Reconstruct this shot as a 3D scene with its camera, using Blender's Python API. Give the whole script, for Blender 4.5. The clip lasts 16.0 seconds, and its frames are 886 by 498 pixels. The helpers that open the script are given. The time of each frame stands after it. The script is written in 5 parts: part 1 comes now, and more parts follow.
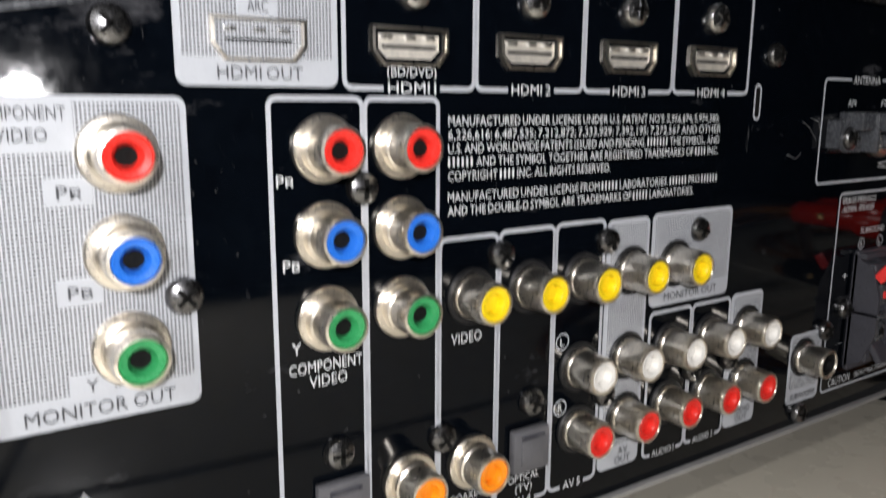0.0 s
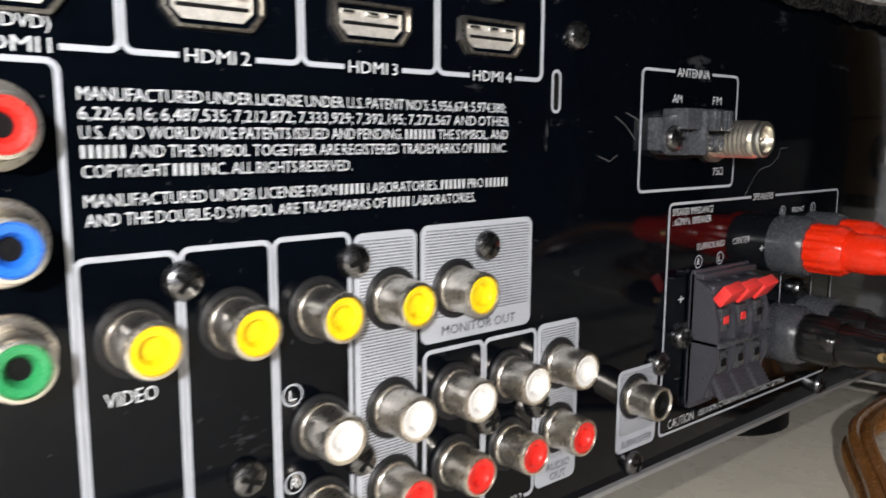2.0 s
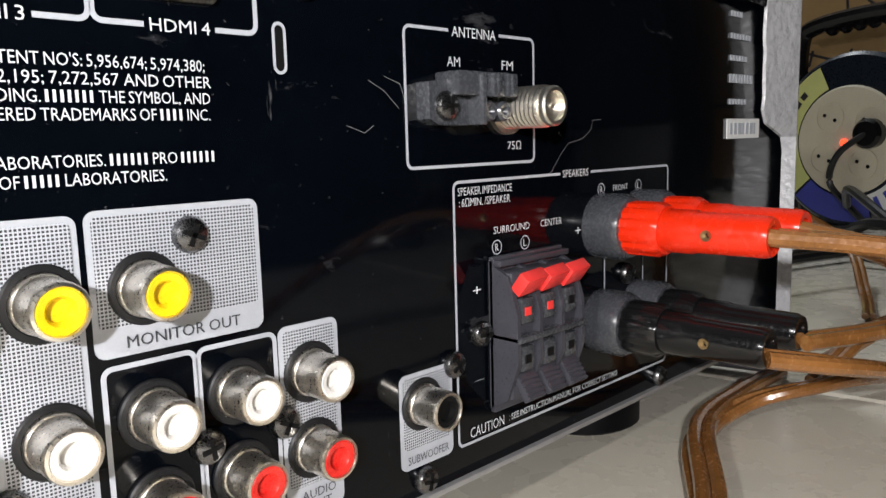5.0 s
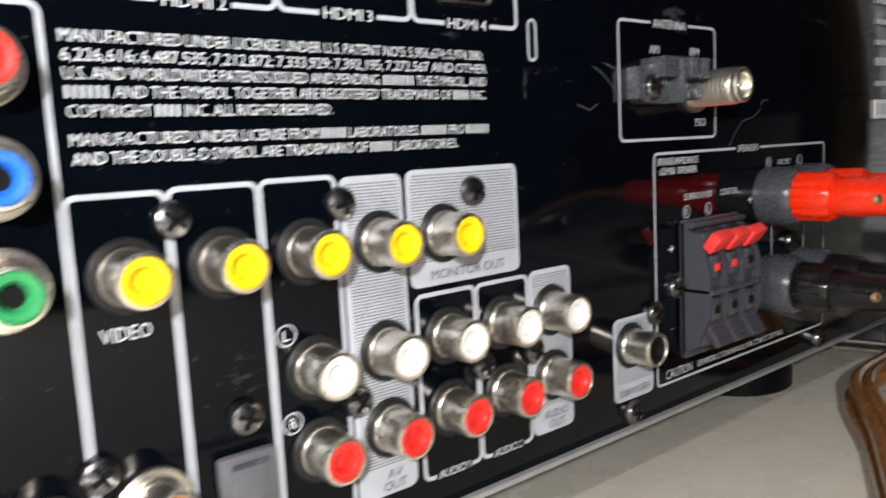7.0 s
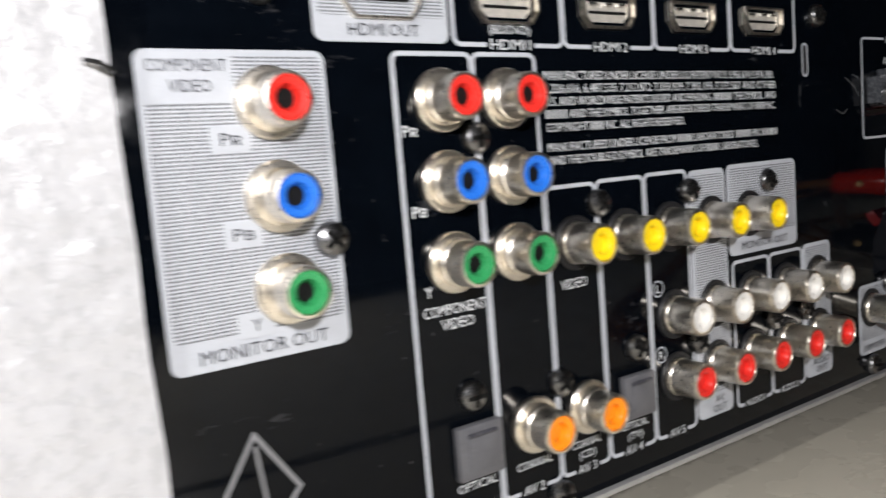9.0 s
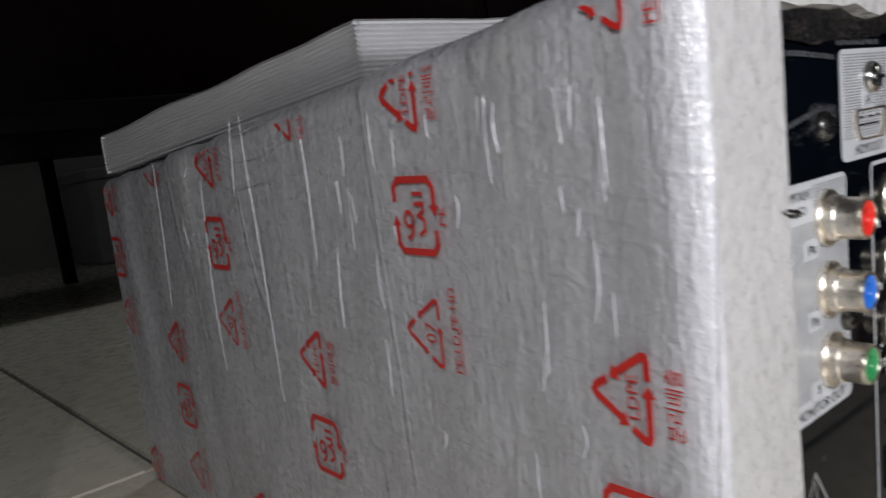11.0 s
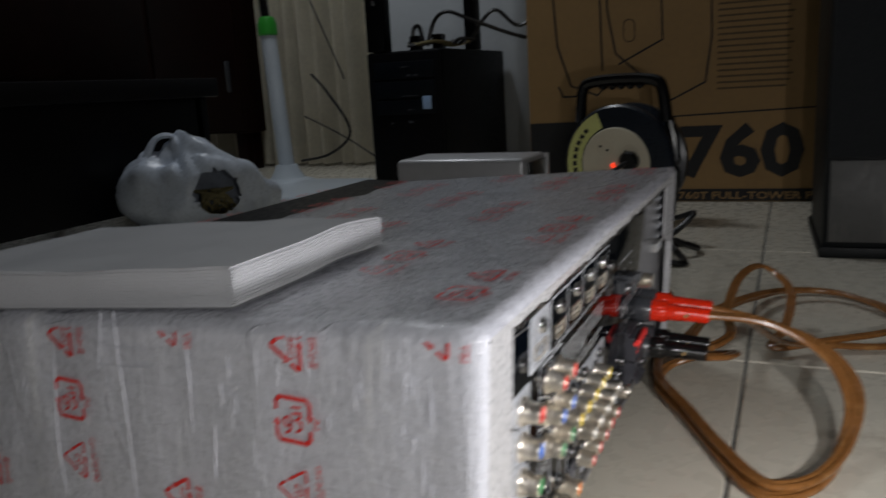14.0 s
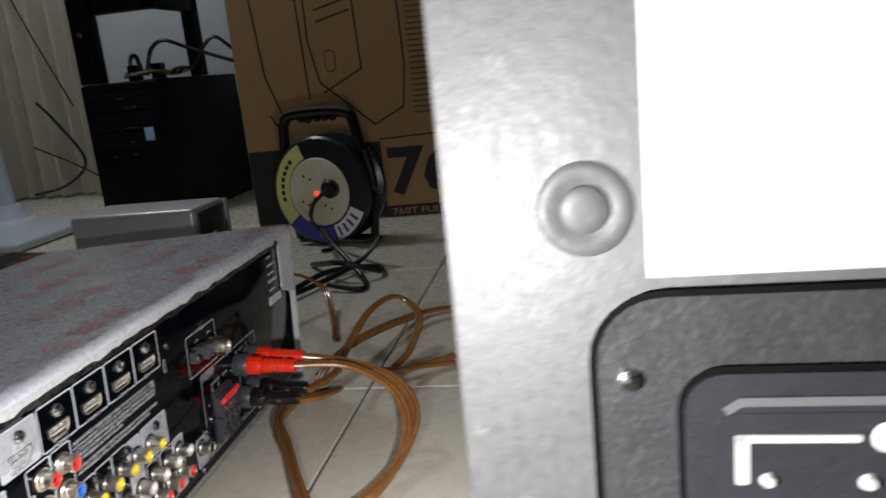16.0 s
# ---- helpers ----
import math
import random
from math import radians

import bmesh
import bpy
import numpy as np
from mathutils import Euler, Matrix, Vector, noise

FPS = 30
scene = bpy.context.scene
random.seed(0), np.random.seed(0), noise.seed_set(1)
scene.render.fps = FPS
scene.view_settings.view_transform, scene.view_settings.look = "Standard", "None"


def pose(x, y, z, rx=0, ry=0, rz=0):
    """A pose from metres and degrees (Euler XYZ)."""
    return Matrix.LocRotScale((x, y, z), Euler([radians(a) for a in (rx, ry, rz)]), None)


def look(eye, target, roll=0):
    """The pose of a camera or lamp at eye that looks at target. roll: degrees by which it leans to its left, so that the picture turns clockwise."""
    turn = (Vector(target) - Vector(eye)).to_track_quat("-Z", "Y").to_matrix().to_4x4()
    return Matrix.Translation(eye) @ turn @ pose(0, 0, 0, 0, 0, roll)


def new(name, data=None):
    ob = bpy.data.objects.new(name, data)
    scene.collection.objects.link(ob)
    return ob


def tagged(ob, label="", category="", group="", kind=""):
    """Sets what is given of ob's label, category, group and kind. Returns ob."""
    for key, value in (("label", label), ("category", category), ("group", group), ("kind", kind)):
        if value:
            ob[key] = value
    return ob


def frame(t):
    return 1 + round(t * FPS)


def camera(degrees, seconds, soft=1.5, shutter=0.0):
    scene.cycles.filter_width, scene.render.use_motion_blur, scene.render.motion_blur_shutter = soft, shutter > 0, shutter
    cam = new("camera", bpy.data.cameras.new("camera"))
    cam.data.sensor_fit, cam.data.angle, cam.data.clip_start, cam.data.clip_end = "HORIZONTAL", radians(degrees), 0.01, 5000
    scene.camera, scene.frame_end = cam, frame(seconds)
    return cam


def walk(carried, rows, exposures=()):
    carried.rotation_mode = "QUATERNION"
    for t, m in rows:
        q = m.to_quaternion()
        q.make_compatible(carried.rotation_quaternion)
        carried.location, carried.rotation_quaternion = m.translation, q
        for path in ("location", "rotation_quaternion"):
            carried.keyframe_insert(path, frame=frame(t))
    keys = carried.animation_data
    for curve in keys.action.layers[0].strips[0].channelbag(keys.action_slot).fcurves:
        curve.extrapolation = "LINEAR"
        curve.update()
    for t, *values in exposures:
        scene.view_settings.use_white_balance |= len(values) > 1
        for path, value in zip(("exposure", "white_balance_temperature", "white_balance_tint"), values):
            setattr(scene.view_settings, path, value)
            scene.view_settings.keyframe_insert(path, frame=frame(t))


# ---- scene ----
cam = camera(60.0, 16.0, shutter=0.5)
PATH = [
    (0, (0.0231, -0.1331, 0.1123), (1.0983, 1.5274, -0.1822), -1.32),
    (0.5, (0.0245, -0.1313, 0.0936), (1.1335, 1.5080, -0.1939), -1.77),
    (1, (0.0362, -0.1272, 0.0929), (1.2286, 1.4541, -0.1863), -1.65),
    (1.5, (0.0554, -0.1315, 0.0995), (1.2966, 1.4159, -0.1554), -2.15),
    (2, (0.0777, -0.1217, 0.1034), (1.3337, 1.4198, -0.1112), -1.62),
    (2.5, (0.0970, -0.1220, 0.1041), (1.3605, 1.4149, -0.0992), -2.96),
    (3, (0.1097, -0.1340, 0.0951), (1.3974, 1.3770, -0.1468), -3.20),
    (3.5, (0.1153, -0.1321, 0.0947), (1.4309, 1.3513, -0.1671), -2.57),
    (3.7, (0.1212, -0.1281, 0.0943), (1.4746, 1.3240, -0.1500), -2.14),
    (5.8, (0.1242, -0.1276, 0.0957), (1.5151, 1.2981, -0.0854), -3.95),
    (6, (0.1168, -0.1275, 0.0956), (1.4837, 1.3229, -0.0706), -3.80),
    (6.5, (0.0985, -0.1255, 0.0956), (1.4381, 1.3466, -0.1004), -4.27),
    (7, (0.0773, -0.1268, 0.0889), (1.3275, 1.4251, -0.0801), -4.91),
    (7.5, (0.0561, -0.1271, 0.0820), (1.2472, 1.4700, -0.0932), -5.33),
    (8, (0.0381, -0.1276, 0.0870), (1.1610, 1.5191, -0.0789), -5.03),
    (8.5, (0.0198, -0.1294, 0.0878), (1.1327, 1.5218, -0.0995), -5.02),
    (9, (-0.0037, -0.1279, 0.0917), (1.1012, 1.5340, -0.0386), -6.43),
    (9.5, (-0.0405, -0.1256, 0.1026), (1.0315, 1.5551, -0.0581), -6.57),
    (10, (-0.0706, -0.1274, 0.1262), (1.0753, 1.4933, -0.1195), -4.70),
    (10.2, (-0.0839, -0.1205, 0.1254), (1.1031, 1.4794, -0.0512), -6.42),
    (12.3, (-0.1791, -0.0291, 0.1825), (1.1727, 1.3965, -0.1917), -5.97),
    (12.5, (-0.1912, -0.0226, 0.1890), (1.2036, 1.3525, -0.2156), -5.15),
    (13, (-0.1924, 0.0034, 0.1835), (1.3242, 1.2112, -0.3078), -5.93),
    (13.5, (-0.2125, -0.0449, 0.1995), (1.4684, 0.9494, -0.2315), -4.58),
    (14, (-0.2228, -0.0993, 0.2375), (1.5559, 0.7168, -0.1750), -3.32),
    (14.5, (-0.2194, -0.1486, 0.2584), (1.6180, 0.5363, -0.1354), -4.31),
    (15, (-0.2337, -0.2072, 0.2718), (1.6494, 0.3232, -0.1437), -5.28),
    (15.5, (-0.2324, -0.2457, 0.2802), (1.6740, 0.1776, -0.1514), -5.53),
    (16, (-0.2266, -0.2757, 0.2904), (1.6877, 0.0706, -0.1738), -5.84),
]
# the receiver leans back three degrees
LEAN = Matrix.Rotation(radians(3.0), 4, "X")
EXPOSURES = [(0.0, 0.1), (1.0, 0.38), (1.5, 0.45), (2.0, 0.8), (2.5, 1.08), (3.5, 1.15), (6.0, 1.1), (7.0, 0.98), (8.0, 0.65), (9.0, 0.2), (9.5, -0.33), (10.0, -0.6), (12.5, 0.62), (13.0, 1.08), (13.5, 0.32), (14.5, -0.27), (15.0, -0.1), (15.5, 0.08), (16.0, 0.25)]
walk(cam, [(t, look(eye, target, roll)) for t, eye, target, roll in PATH], EXPOSURES)
# ---- world, light ----
world = bpy.data.worlds.new("room_dark")
world.use_nodes = True
scene.world = world
bg = world.node_tree.nodes["Background"]
bg.inputs[0].default_value, bg.inputs[1].default_value = (0.6, 0.75, 1.0, 1), 0.005


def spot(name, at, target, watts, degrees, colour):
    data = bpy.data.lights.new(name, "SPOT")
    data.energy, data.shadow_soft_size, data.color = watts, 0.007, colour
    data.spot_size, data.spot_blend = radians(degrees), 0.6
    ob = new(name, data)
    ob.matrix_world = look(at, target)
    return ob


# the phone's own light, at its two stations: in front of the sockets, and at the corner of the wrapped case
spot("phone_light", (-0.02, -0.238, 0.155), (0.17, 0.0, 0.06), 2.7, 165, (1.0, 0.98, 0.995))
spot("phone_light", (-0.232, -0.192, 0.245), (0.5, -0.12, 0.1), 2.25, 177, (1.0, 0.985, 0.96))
# faint fill lamp, added unseen and low to brighten the far corner
data = bpy.data.lights.new("far_fill_lamp", "POINT")
data.energy, data.shadow_soft_size, data.color = 15.0, 0.12, (0.9, 0.95, 1.0)
new("far_fill_lamp", data).location = (1.15, 0.9, 1.5)


# ---- materials ----
def mat(name, col, rough=0.5, metal=0.0, var=0.12, scale=60.0, bump=0.0, bscale=400.0, spec=0.5, rvar=0.08, coat=0.0, alpha=0.0):
    m = bpy.data.materials.new(name)
    m.use_nodes = True
    t = m.node_tree
    b = t.nodes["Principled BSDF"]
    co = t.nodes.new("ShaderNodeTexCoord")
    n1, n2 = t.nodes.new("ShaderNodeTexNoise"), t.nodes.new("ShaderNodeTexNoise")
    for n, s in ((n1, scale), (n2, scale * 7.3)):
        n.inputs["Scale"].default_value, n.inputs["Detail"].default_value = s, 5
        t.links.new(co.outputs["Object"], n.inputs["Vector"])
    mx = t.nodes.new("ShaderNodeMath")
    mx.operation = "ADD"
    t.links.new(n1.outputs["Fac"], mx.inputs[0])
    t.links.new(n2.outputs["Fac"], mx.inputs[1])
    rp = t.nodes.new("ShaderNodeMapRange")
    rp.inputs["From Min"].default_value, rp.inputs["From Max"].default_value = 0.6, 1.4
    rp.inputs["To Min"].default_value, rp.inputs["To Max"].default_value = 1 - var, 1 + var
    t.links.new(mx.outputs[0], rp.inputs["Value"])
    hs = t.nodes.new("ShaderNodeHueSaturation")
    hs.inputs["Color"].default_value = (*col, 1)
    t.links.new(rp.outputs[0], hs.inputs["Value"])
    t.links.new(hs.outputs[0], b.inputs["Base Color"])
    rr = t.nodes.new("ShaderNodeMapRange")
    rr.inputs["From Min"].default_value, rr.inputs["From Max"].default_value = 0.3, 0.7
    rr.inputs["To Min"].default_value, rr.inputs["To Max"].default_value = max(rough - rvar, 0.02), min(rough + rvar, 1)
    t.links.new(n2.outputs["Fac"], rr.inputs["Value"])
    t.links.new(rr.outputs[0], b.inputs["Roughness"])
    b.inputs["Metallic"].default_value = metal
    b.inputs["Specular IOR Level"].default_value = spec
    b.inputs["Coat Weight"].default_value = coat
    if alpha:
        b.inputs["Transmission Weight"].default_value = alpha
    if bump:
        n3, bp = t.nodes.new("ShaderNodeTexNoise"), t.nodes.new("ShaderNodeBump")
        n3.inputs["Scale"].default_value, n3.inputs["Detail"].default_value = bscale, 4
        t.links.new(co.outputs["Object"], n3.inputs["Vector"])
        t.links.new(n3.outputs["Fac"], bp.inputs["Height"])
        bp.inputs["Distance"].default_value = bump
        t.links.new(bp.outputs[0], b.inputs["Normal"])
    return m


def speckle(m, col, thr, scale, amount=1.0, stretch=(1, 1, 1)):
    """Dust, scratches, stains or streaks of another colour over a material."""
    t = m.node_tree
    b = t.nodes["Principled BSDF"]
    old = b.inputs["Base Color"].links[0].from_socket
    co, mp, n = t.nodes.new("ShaderNodeTexCoord"), t.nodes.new("ShaderNodeMapping"), t.nodes.new("ShaderNodeTexNoise")
    mp.inputs["Scale"].default_value = stretch
    t.links.new(co.outputs["Object"], mp.inputs["Vector"])
    t.links.new(mp.outputs[0], n.inputs["Vector"])
    n.inputs["Scale"].default_value, n.inputs["Detail"].default_value, n.inputs["Roughness"].default_value = scale, 8, 0.7
    r = t.nodes.new("ShaderNodeMapRange")
    r.inputs["From Min"].default_value, r.inputs["From Max"].default_value, r.inputs["To Max"].default_value = thr, thr + 0.12, amount
    t.links.new(n.outputs["Fac"], r.inputs["Value"])
    mix = t.nodes.new("ShaderNodeMix")
    mix.data_type = "RGBA"
    t.links.new(r.outputs[0], mix.inputs["Factor"])
    t.links.new(old, mix.inputs["A"])
    mix.inputs["B"].default_value = (*col, 1)
    t.links.new(mix.outputs["Result"], b.inputs["Base Color"])
    return m


def halftone(name, light, dark, pitch):
    """Screen-printed dot pattern, measured in metres of the panel."""
    m = mat(name, light, 0.4, var=0.05)
    t = m.node_tree
    b = t.nodes["Principled BSDF"]
    old = b.inputs["Base Color"].links[0].from_socket
    co, sp = t.nodes.new("ShaderNodeTexCoord"), t.nodes.new("ShaderNodeSeparateXYZ")
    t.links.new(co.outputs["Object"], sp.inputs[0])
    hits = []
    for axis in ("X", "Z"):
        k = t.nodes.new("ShaderNodeMath")
        k.operation = "WRAP"
        k.inputs[1].default_value, k.inputs[2].default_value = pitch, 0
        t.links.new(sp.outputs[axis], k.inputs[0])
        g = t.nodes.new("ShaderNodeMath")
        g.operation = "GREATER_THAN"
        g.inputs[1].default_value = pitch * (0.36 if axis == "X" else 0.42)
        t.links.new(k.outputs[0], g.inputs[0])
        hits.append(g)
    a = t.nodes.new("ShaderNodeMath")
    a.operation = "MULTIPLY"
    for i, g in enumerate(hits):
        t.links.new(g.outputs[0], a.inputs[i])
    mix = t.nodes.new("ShaderNodeMix")
    mix.data_type = "RGBA"
    t.links.new(a.outputs[0], mix.inputs["Factor"])
    t.links.new(old, mix.inputs["A"])
    mix.inputs["B"].default_value = (*dark, 1)
    t.links.new(mix.outputs["Result"], b.inputs["Base Color"])
    return m


def crinkle(m):
    """Upright crinkles and a few sharp creases in a foam sheet, added to its relief."""
    t = m.node_tree
    b = t.nodes["Principled BSDF"]
    old = b.inputs["Normal"].links[0].from_socket
    co = t.nodes.new("ShaderNodeTexCoord")
    for stretch, scale, width, deep in (((1, 1, 0.16), 170, 0.16, 0.00024), ((1, 1, 0.05), 16, 0.003, 0.0007), ((1, 0.25, 1), 120, 0.06, 0.0002), ((1, 1, 0.14), 300, 0.05, 0.00016)):
        mp, n = t.nodes.new("ShaderNodeMapping"), t.nodes.new("ShaderNodeTexNoise")
        mp.inputs["Scale"].default_value = stretch
        n.inputs["Scale"].default_value, n.inputs["Detail"].default_value = scale, 2
        t.links.new(co.outputs["Object"], mp.inputs["Vector"])
        t.links.new(mp.outputs[0], n.inputs["Vector"])
        d, a, r = t.nodes.new("ShaderNodeMath"), t.nodes.new("ShaderNodeMath"), t.nodes.new("ShaderNodeMapRange")
        d.operation, a.operation = "SUBTRACT", "ABSOLUTE"
        d.inputs[1].default_value = 0.5
        t.links.new(n.outputs["Fac"], d.inputs[0])
        t.links.new(d.outputs[0], a.inputs[0])
        t.links.new(a.outputs[0], r.inputs["Value"])
        r.inputs["From Max"].default_value, r.inputs["To Min"].default_value, r.inputs["To Max"].default_value = width, 1, 0
        bp = t.nodes.new("ShaderNodeBump")
        bp.inputs["Distance"].default_value, bp.inputs["Strength"].default_value = deep, 0.6
        t.links.new(r.outputs[0], bp.inputs["Height"])
        t.links.new(old, bp.inputs["Normal"])
        old = bp.outputs[0]
    t.links.new(old, b.inputs["Normal"])
    t.links.new(old, b.inputs["Coat Normal"])
    b.inputs["Coat Weight"].default_value, b.inputs["Coat Roughness"].default_value = 0.6, 0.13
    return m


M_PANEL = speckle(mat("black_panel_paint", (0.0012, 0.0020, 0.0036), 0.07, var=0.3, scale=40, bump=0.000006, bscale=900, rvar=0.03, spec=0.17), (0.26, 0.26, 0.27), 0.645, 600, 0.6)
speckle(M_PANEL, (0.34, 0.35, 0.36), 0.672, 1150, 0.8)
speckle(M_PANEL, (0.2, 0.2, 0.215), 0.61, 80, 0.32, (0.4, 1, 1.2))
speckle(M_PANEL, (0.25, 0.25, 0.26), 0.665, 190, 0.5, (1, 1, 0.22))
M_PRINT = mat("grey_screen_print", (0.46, 0.48, 0.52), 0.45, var=0.06, scale=300)
M_WHITE = mat("white_print", (0.66, 0.68, 0.7), 0.5, var=0.06, scale=300)
M_HALF = halftone("halftone_print", (0.5, 0.52, 0.56), (0.03, 0.032, 0.036), 0.00062)
M_INK = mat("dark_ink", (0.05, 0.053, 0.06), 0.5)
M_NICKEL = mat("nickel_plate", (0.88, 0.82, 0.73), 0.30, 1.0, 0.05, 300, rvar=0.05)
M_SILVER = mat("bright_screw_steel", (0.7, 0.7, 0.7), 0.22, 1.0, 0.1, 400)
M_GSCREW = mat("dull_zinc_screw", (0.42, 0.42, 0.43), 0.42, 0.9, 0.2, 500)
M_OPT = speckle(mat("slate_plastic", (0.11, 0.11, 0.12), 0.4, var=0.15, scale=200), (0.3, 0.29, 0.28), 0.62, 260, 0.5)
M_DSCREW = mat("black_screw_steel", (0.2, 0.2, 0.205), 0.28, 1.0, 0.2, 500)
# black plastic, and the shade inside holes and grooves put into the colour
M_HOLE = mat("black_plastic_and_hole_shade", (0.005, 0.005, 0.005), 0.7, spec=0.15)
M_COLLAR = mat("black_collar_plastic", (0.012, 0.012, 0.013), 0.45, var=0.2, scale=300, spec=0.3)
PLASTIC = {k: mat(k + "_plastic", c, 0.3, var=0.06, scale=300) for k, c in (
    ("red", (0.72, 0.03, 0.022)), ("blue", (0.02, 0.15, 0.62)), ("green", (0.03, 0.27, 0.09)), ("yellow", (0.85, 0.62, 0.01)),
    ("white", (0.8, 0.78, 0.74)), ("orange", (0.9, 0.27, 0.01)))}
M_DGREY = speckle(mat("dark_grey_plastic", (0.05, 0.05, 0.06), 0.34, var=0.18, scale=200, bump=0.00004), (0.3, 0.29, 0.28), 0.62, 120, 0.35)
M_SMOKE = speckle(mat("smoky_plastic", (0.05, 0.053, 0.06), 0.26, var=0.25, scale=150, coat=0.3), (0.26, 0.25, 0.24), 0.67, 90, 0.4)
M_GREYM = mat("grey_moulding", (0.2, 0.2, 0.21), 0.5, var=0.1, scale=80)
M_LRED = mat("red_lever_plastic", (0.85, 0.05, 0.045), 0.35, var=0.08, scale=250)
M_PLUGR = mat("red_plug_plastic", (0.74, 0.024, 0.004), 0.24, var=0.05, scale=60)
M_PLUGB = mat("black_plug_plastic", (0.006, 0.006, 0.0065), 0.17, var=0.2, scale=200)
M_COPPER = speckle(mat("brown_cable_jacket", (0.25, 0.105, 0.03), 0.22, var=0.25, scale=120, coat=0.4), (0.42, 0.22, 0.08), 0.55, 90, 0.7)
M_BCABLE = mat("black_cable", (0.012, 0.012, 0.013), 0.35)
# foam with paler upright streaks in its colour
M_FOAM = speckle(mat("foam_sheet", (0.56, 0.57, 0.63), 0.29, var=0.06, scale=40, bump=0.0004, bscale=700, rvar=0.12), (0.85, 0.85, 0.87), 0.6, 50, 0.7, (1, 1, 0.12))
crinkle(M_FOAM)
M_SHEEN = mat("pressed_foam_crease", (0.56, 0.57, 0.63), 0.24, var=0.05, scale=60, bump=0.0003, bscale=500, coat=0.7)
M_FOAME = mat("foam_edge", (0.47, 0.47, 0.485), 0.3, var=0.1, scale=50, bump=0.0011, bscale=170, rvar=0.12)
M_PAD = mat("foam_pad", (0.6, 0.605, 0.63), 0.55, var=0.05, scale=60, bump=0.0002, bscale=900)
M_RED = mat("red_ink", (0.72, 0.03, 0.025), 0.45, var=0.1, scale=200)
M_TILE = speckle(mat("glazed_tile", (0.74, 0.69, 0.58), 0.28, var=0.05, scale=9, rvar=0.06, bump=0.0003, bscale=14), (0.4, 0.39, 0.36), 0.66, 22, 0.35)
M_GROUT = mat("grout", (0.13, 0.13, 0.125), 0.9, scale=90)
M_WALL = mat("painted_wall", (0.55, 0.55, 0.54), 0.75, var=0.06, scale=4, bump=0.0006, bscale=60)
M_CEIL = mat("ceiling_paint", (0.6, 0.6, 0.6), 0.9, var=0.05, scale=4)
# shade put into the wall colour, so the glossy panel mirrors a dark room
M_WALL_DIMMED = mat("dimmed_wall", (0.035, 0.035, 0.038), 0.85, var=0.1, scale=4)
M_CURTAIN = mat("curtain_cloth", (0.78, 0.73, 0.6), 0.85, var=0.12, scale=12, bump=0.0008, bscale=500)
M_CARD = speckle(mat("corrugated_card", (0.36, 0.225, 0.095), 0.8, var=0.1, scale=14, bump=0.0003, bscale=120), (0.26, 0.15, 0.06), 0.6, 8, 0.5)
M_CARDINK = mat("card_ink", (0.012, 0.012, 0.013), 0.7, var=0.2, scale=60)
M_CASE = mat("black_case_paint", (0.003, 0.003, 0.004), 0.45, var=0.3, scale=30, bump=0.0001, bscale=900, spec=0.12)
M_CAB = mat("black_cabinet_vinyl", (0.005, 0.0065, 0.0075), 0.5, var=0.3, scale=25, bump=0.0002, bscale=500, spec=0.25)
M_GRILLE = speckle(mat("grey_port_panel", (0.075, 0.075, 0.072), 0.55, var=0.2, scale=20), (0.17, 0.165, 0.15), 0.5, 25, 0.6, (1, 1, 0.2))
M_SILV = mat("brushed_silver", (0.62, 0.62, 0.64), 0.36, 0.3, 0.06, 80, 0.00008, 1400)
M_SILVP = mat("silver_paint", (0.56, 0.56, 0.55), 0.42, 0.25, 0.05, 120, 0.0002, 500)
M_DBLUE = mat("dark_blue_plastic", (0.0035, 0.005, 0.008), 0.45, var=0.2, scale=60, spec=0.15)
M_MOP = mat("white_plastic", (0.6, 0.66, 0.72), 0.35, var=0.06, scale=30)
M_GREEN = mat("green_grip", (0.03, 0.32, 0.03), 0.4, var=0.1, scale=60)
M_BAG = mat("thin_plastic_bag", (0.58, 0.64, 0.74), 0.3, var=0.12, scale=22, bump=0.0012, bscale=45)
M_DRY = mat("dry_stalks", (0.2, 0.17, 0.08), 0.8, var=0.3, scale=60)
M_WOOD = mat("dark_red_wood", (0.010, 0.0035, 0.0028), 0.4, spec=0.12, var=0.35, scale=14, bump=0.0002, bscale=120)
M_IVORY = mat("ivory_plastic", (0.66, 0.6, 0.46), 0.4, var=0.05, scale=60)
M_LABY = mat("yellow_label", (0.66, 0.68, 0.25), 0.45, var=0.06, scale=90)
M_LABB = mat("blue_label", (0.05, 0.06, 0.35), 0.4, var=0.1, scale=90)
M_ALU = speckle(mat("cast_aluminium_paint", (0.185, 0.183, 0.19), 0.5, 0.2, 0.12, 60, 0.00018, 260), (0.42, 0.41, 0.4), 0.62, 130, 0.6)
M_ALUD = speckle(mat("dull_steel_recess", (0.1, 0.098, 0.108), 0.45, 0.35, 0.2, 110, 0.0004, 350), (0.24, 0.23, 0.24), 0.62, 160, 0.6)
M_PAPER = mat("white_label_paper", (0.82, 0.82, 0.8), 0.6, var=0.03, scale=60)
M_LED = bpy.data.materials.new("red_indicator")
M_LED.use_nodes = True
M_LED.node_tree.nodes["Principled BSDF"].inputs["Base Color"].default_value = (0.9, 0.05, 0.02, 1)
M_LED.node_tree.nodes["Principled BSDF"].inputs["Emission Color"].default_value = (1, 0.06, 0.02, 1)
M_LED.node_tree.nodes["Principled BSDF"].inputs["Emission Strength"].default_value = 1.2


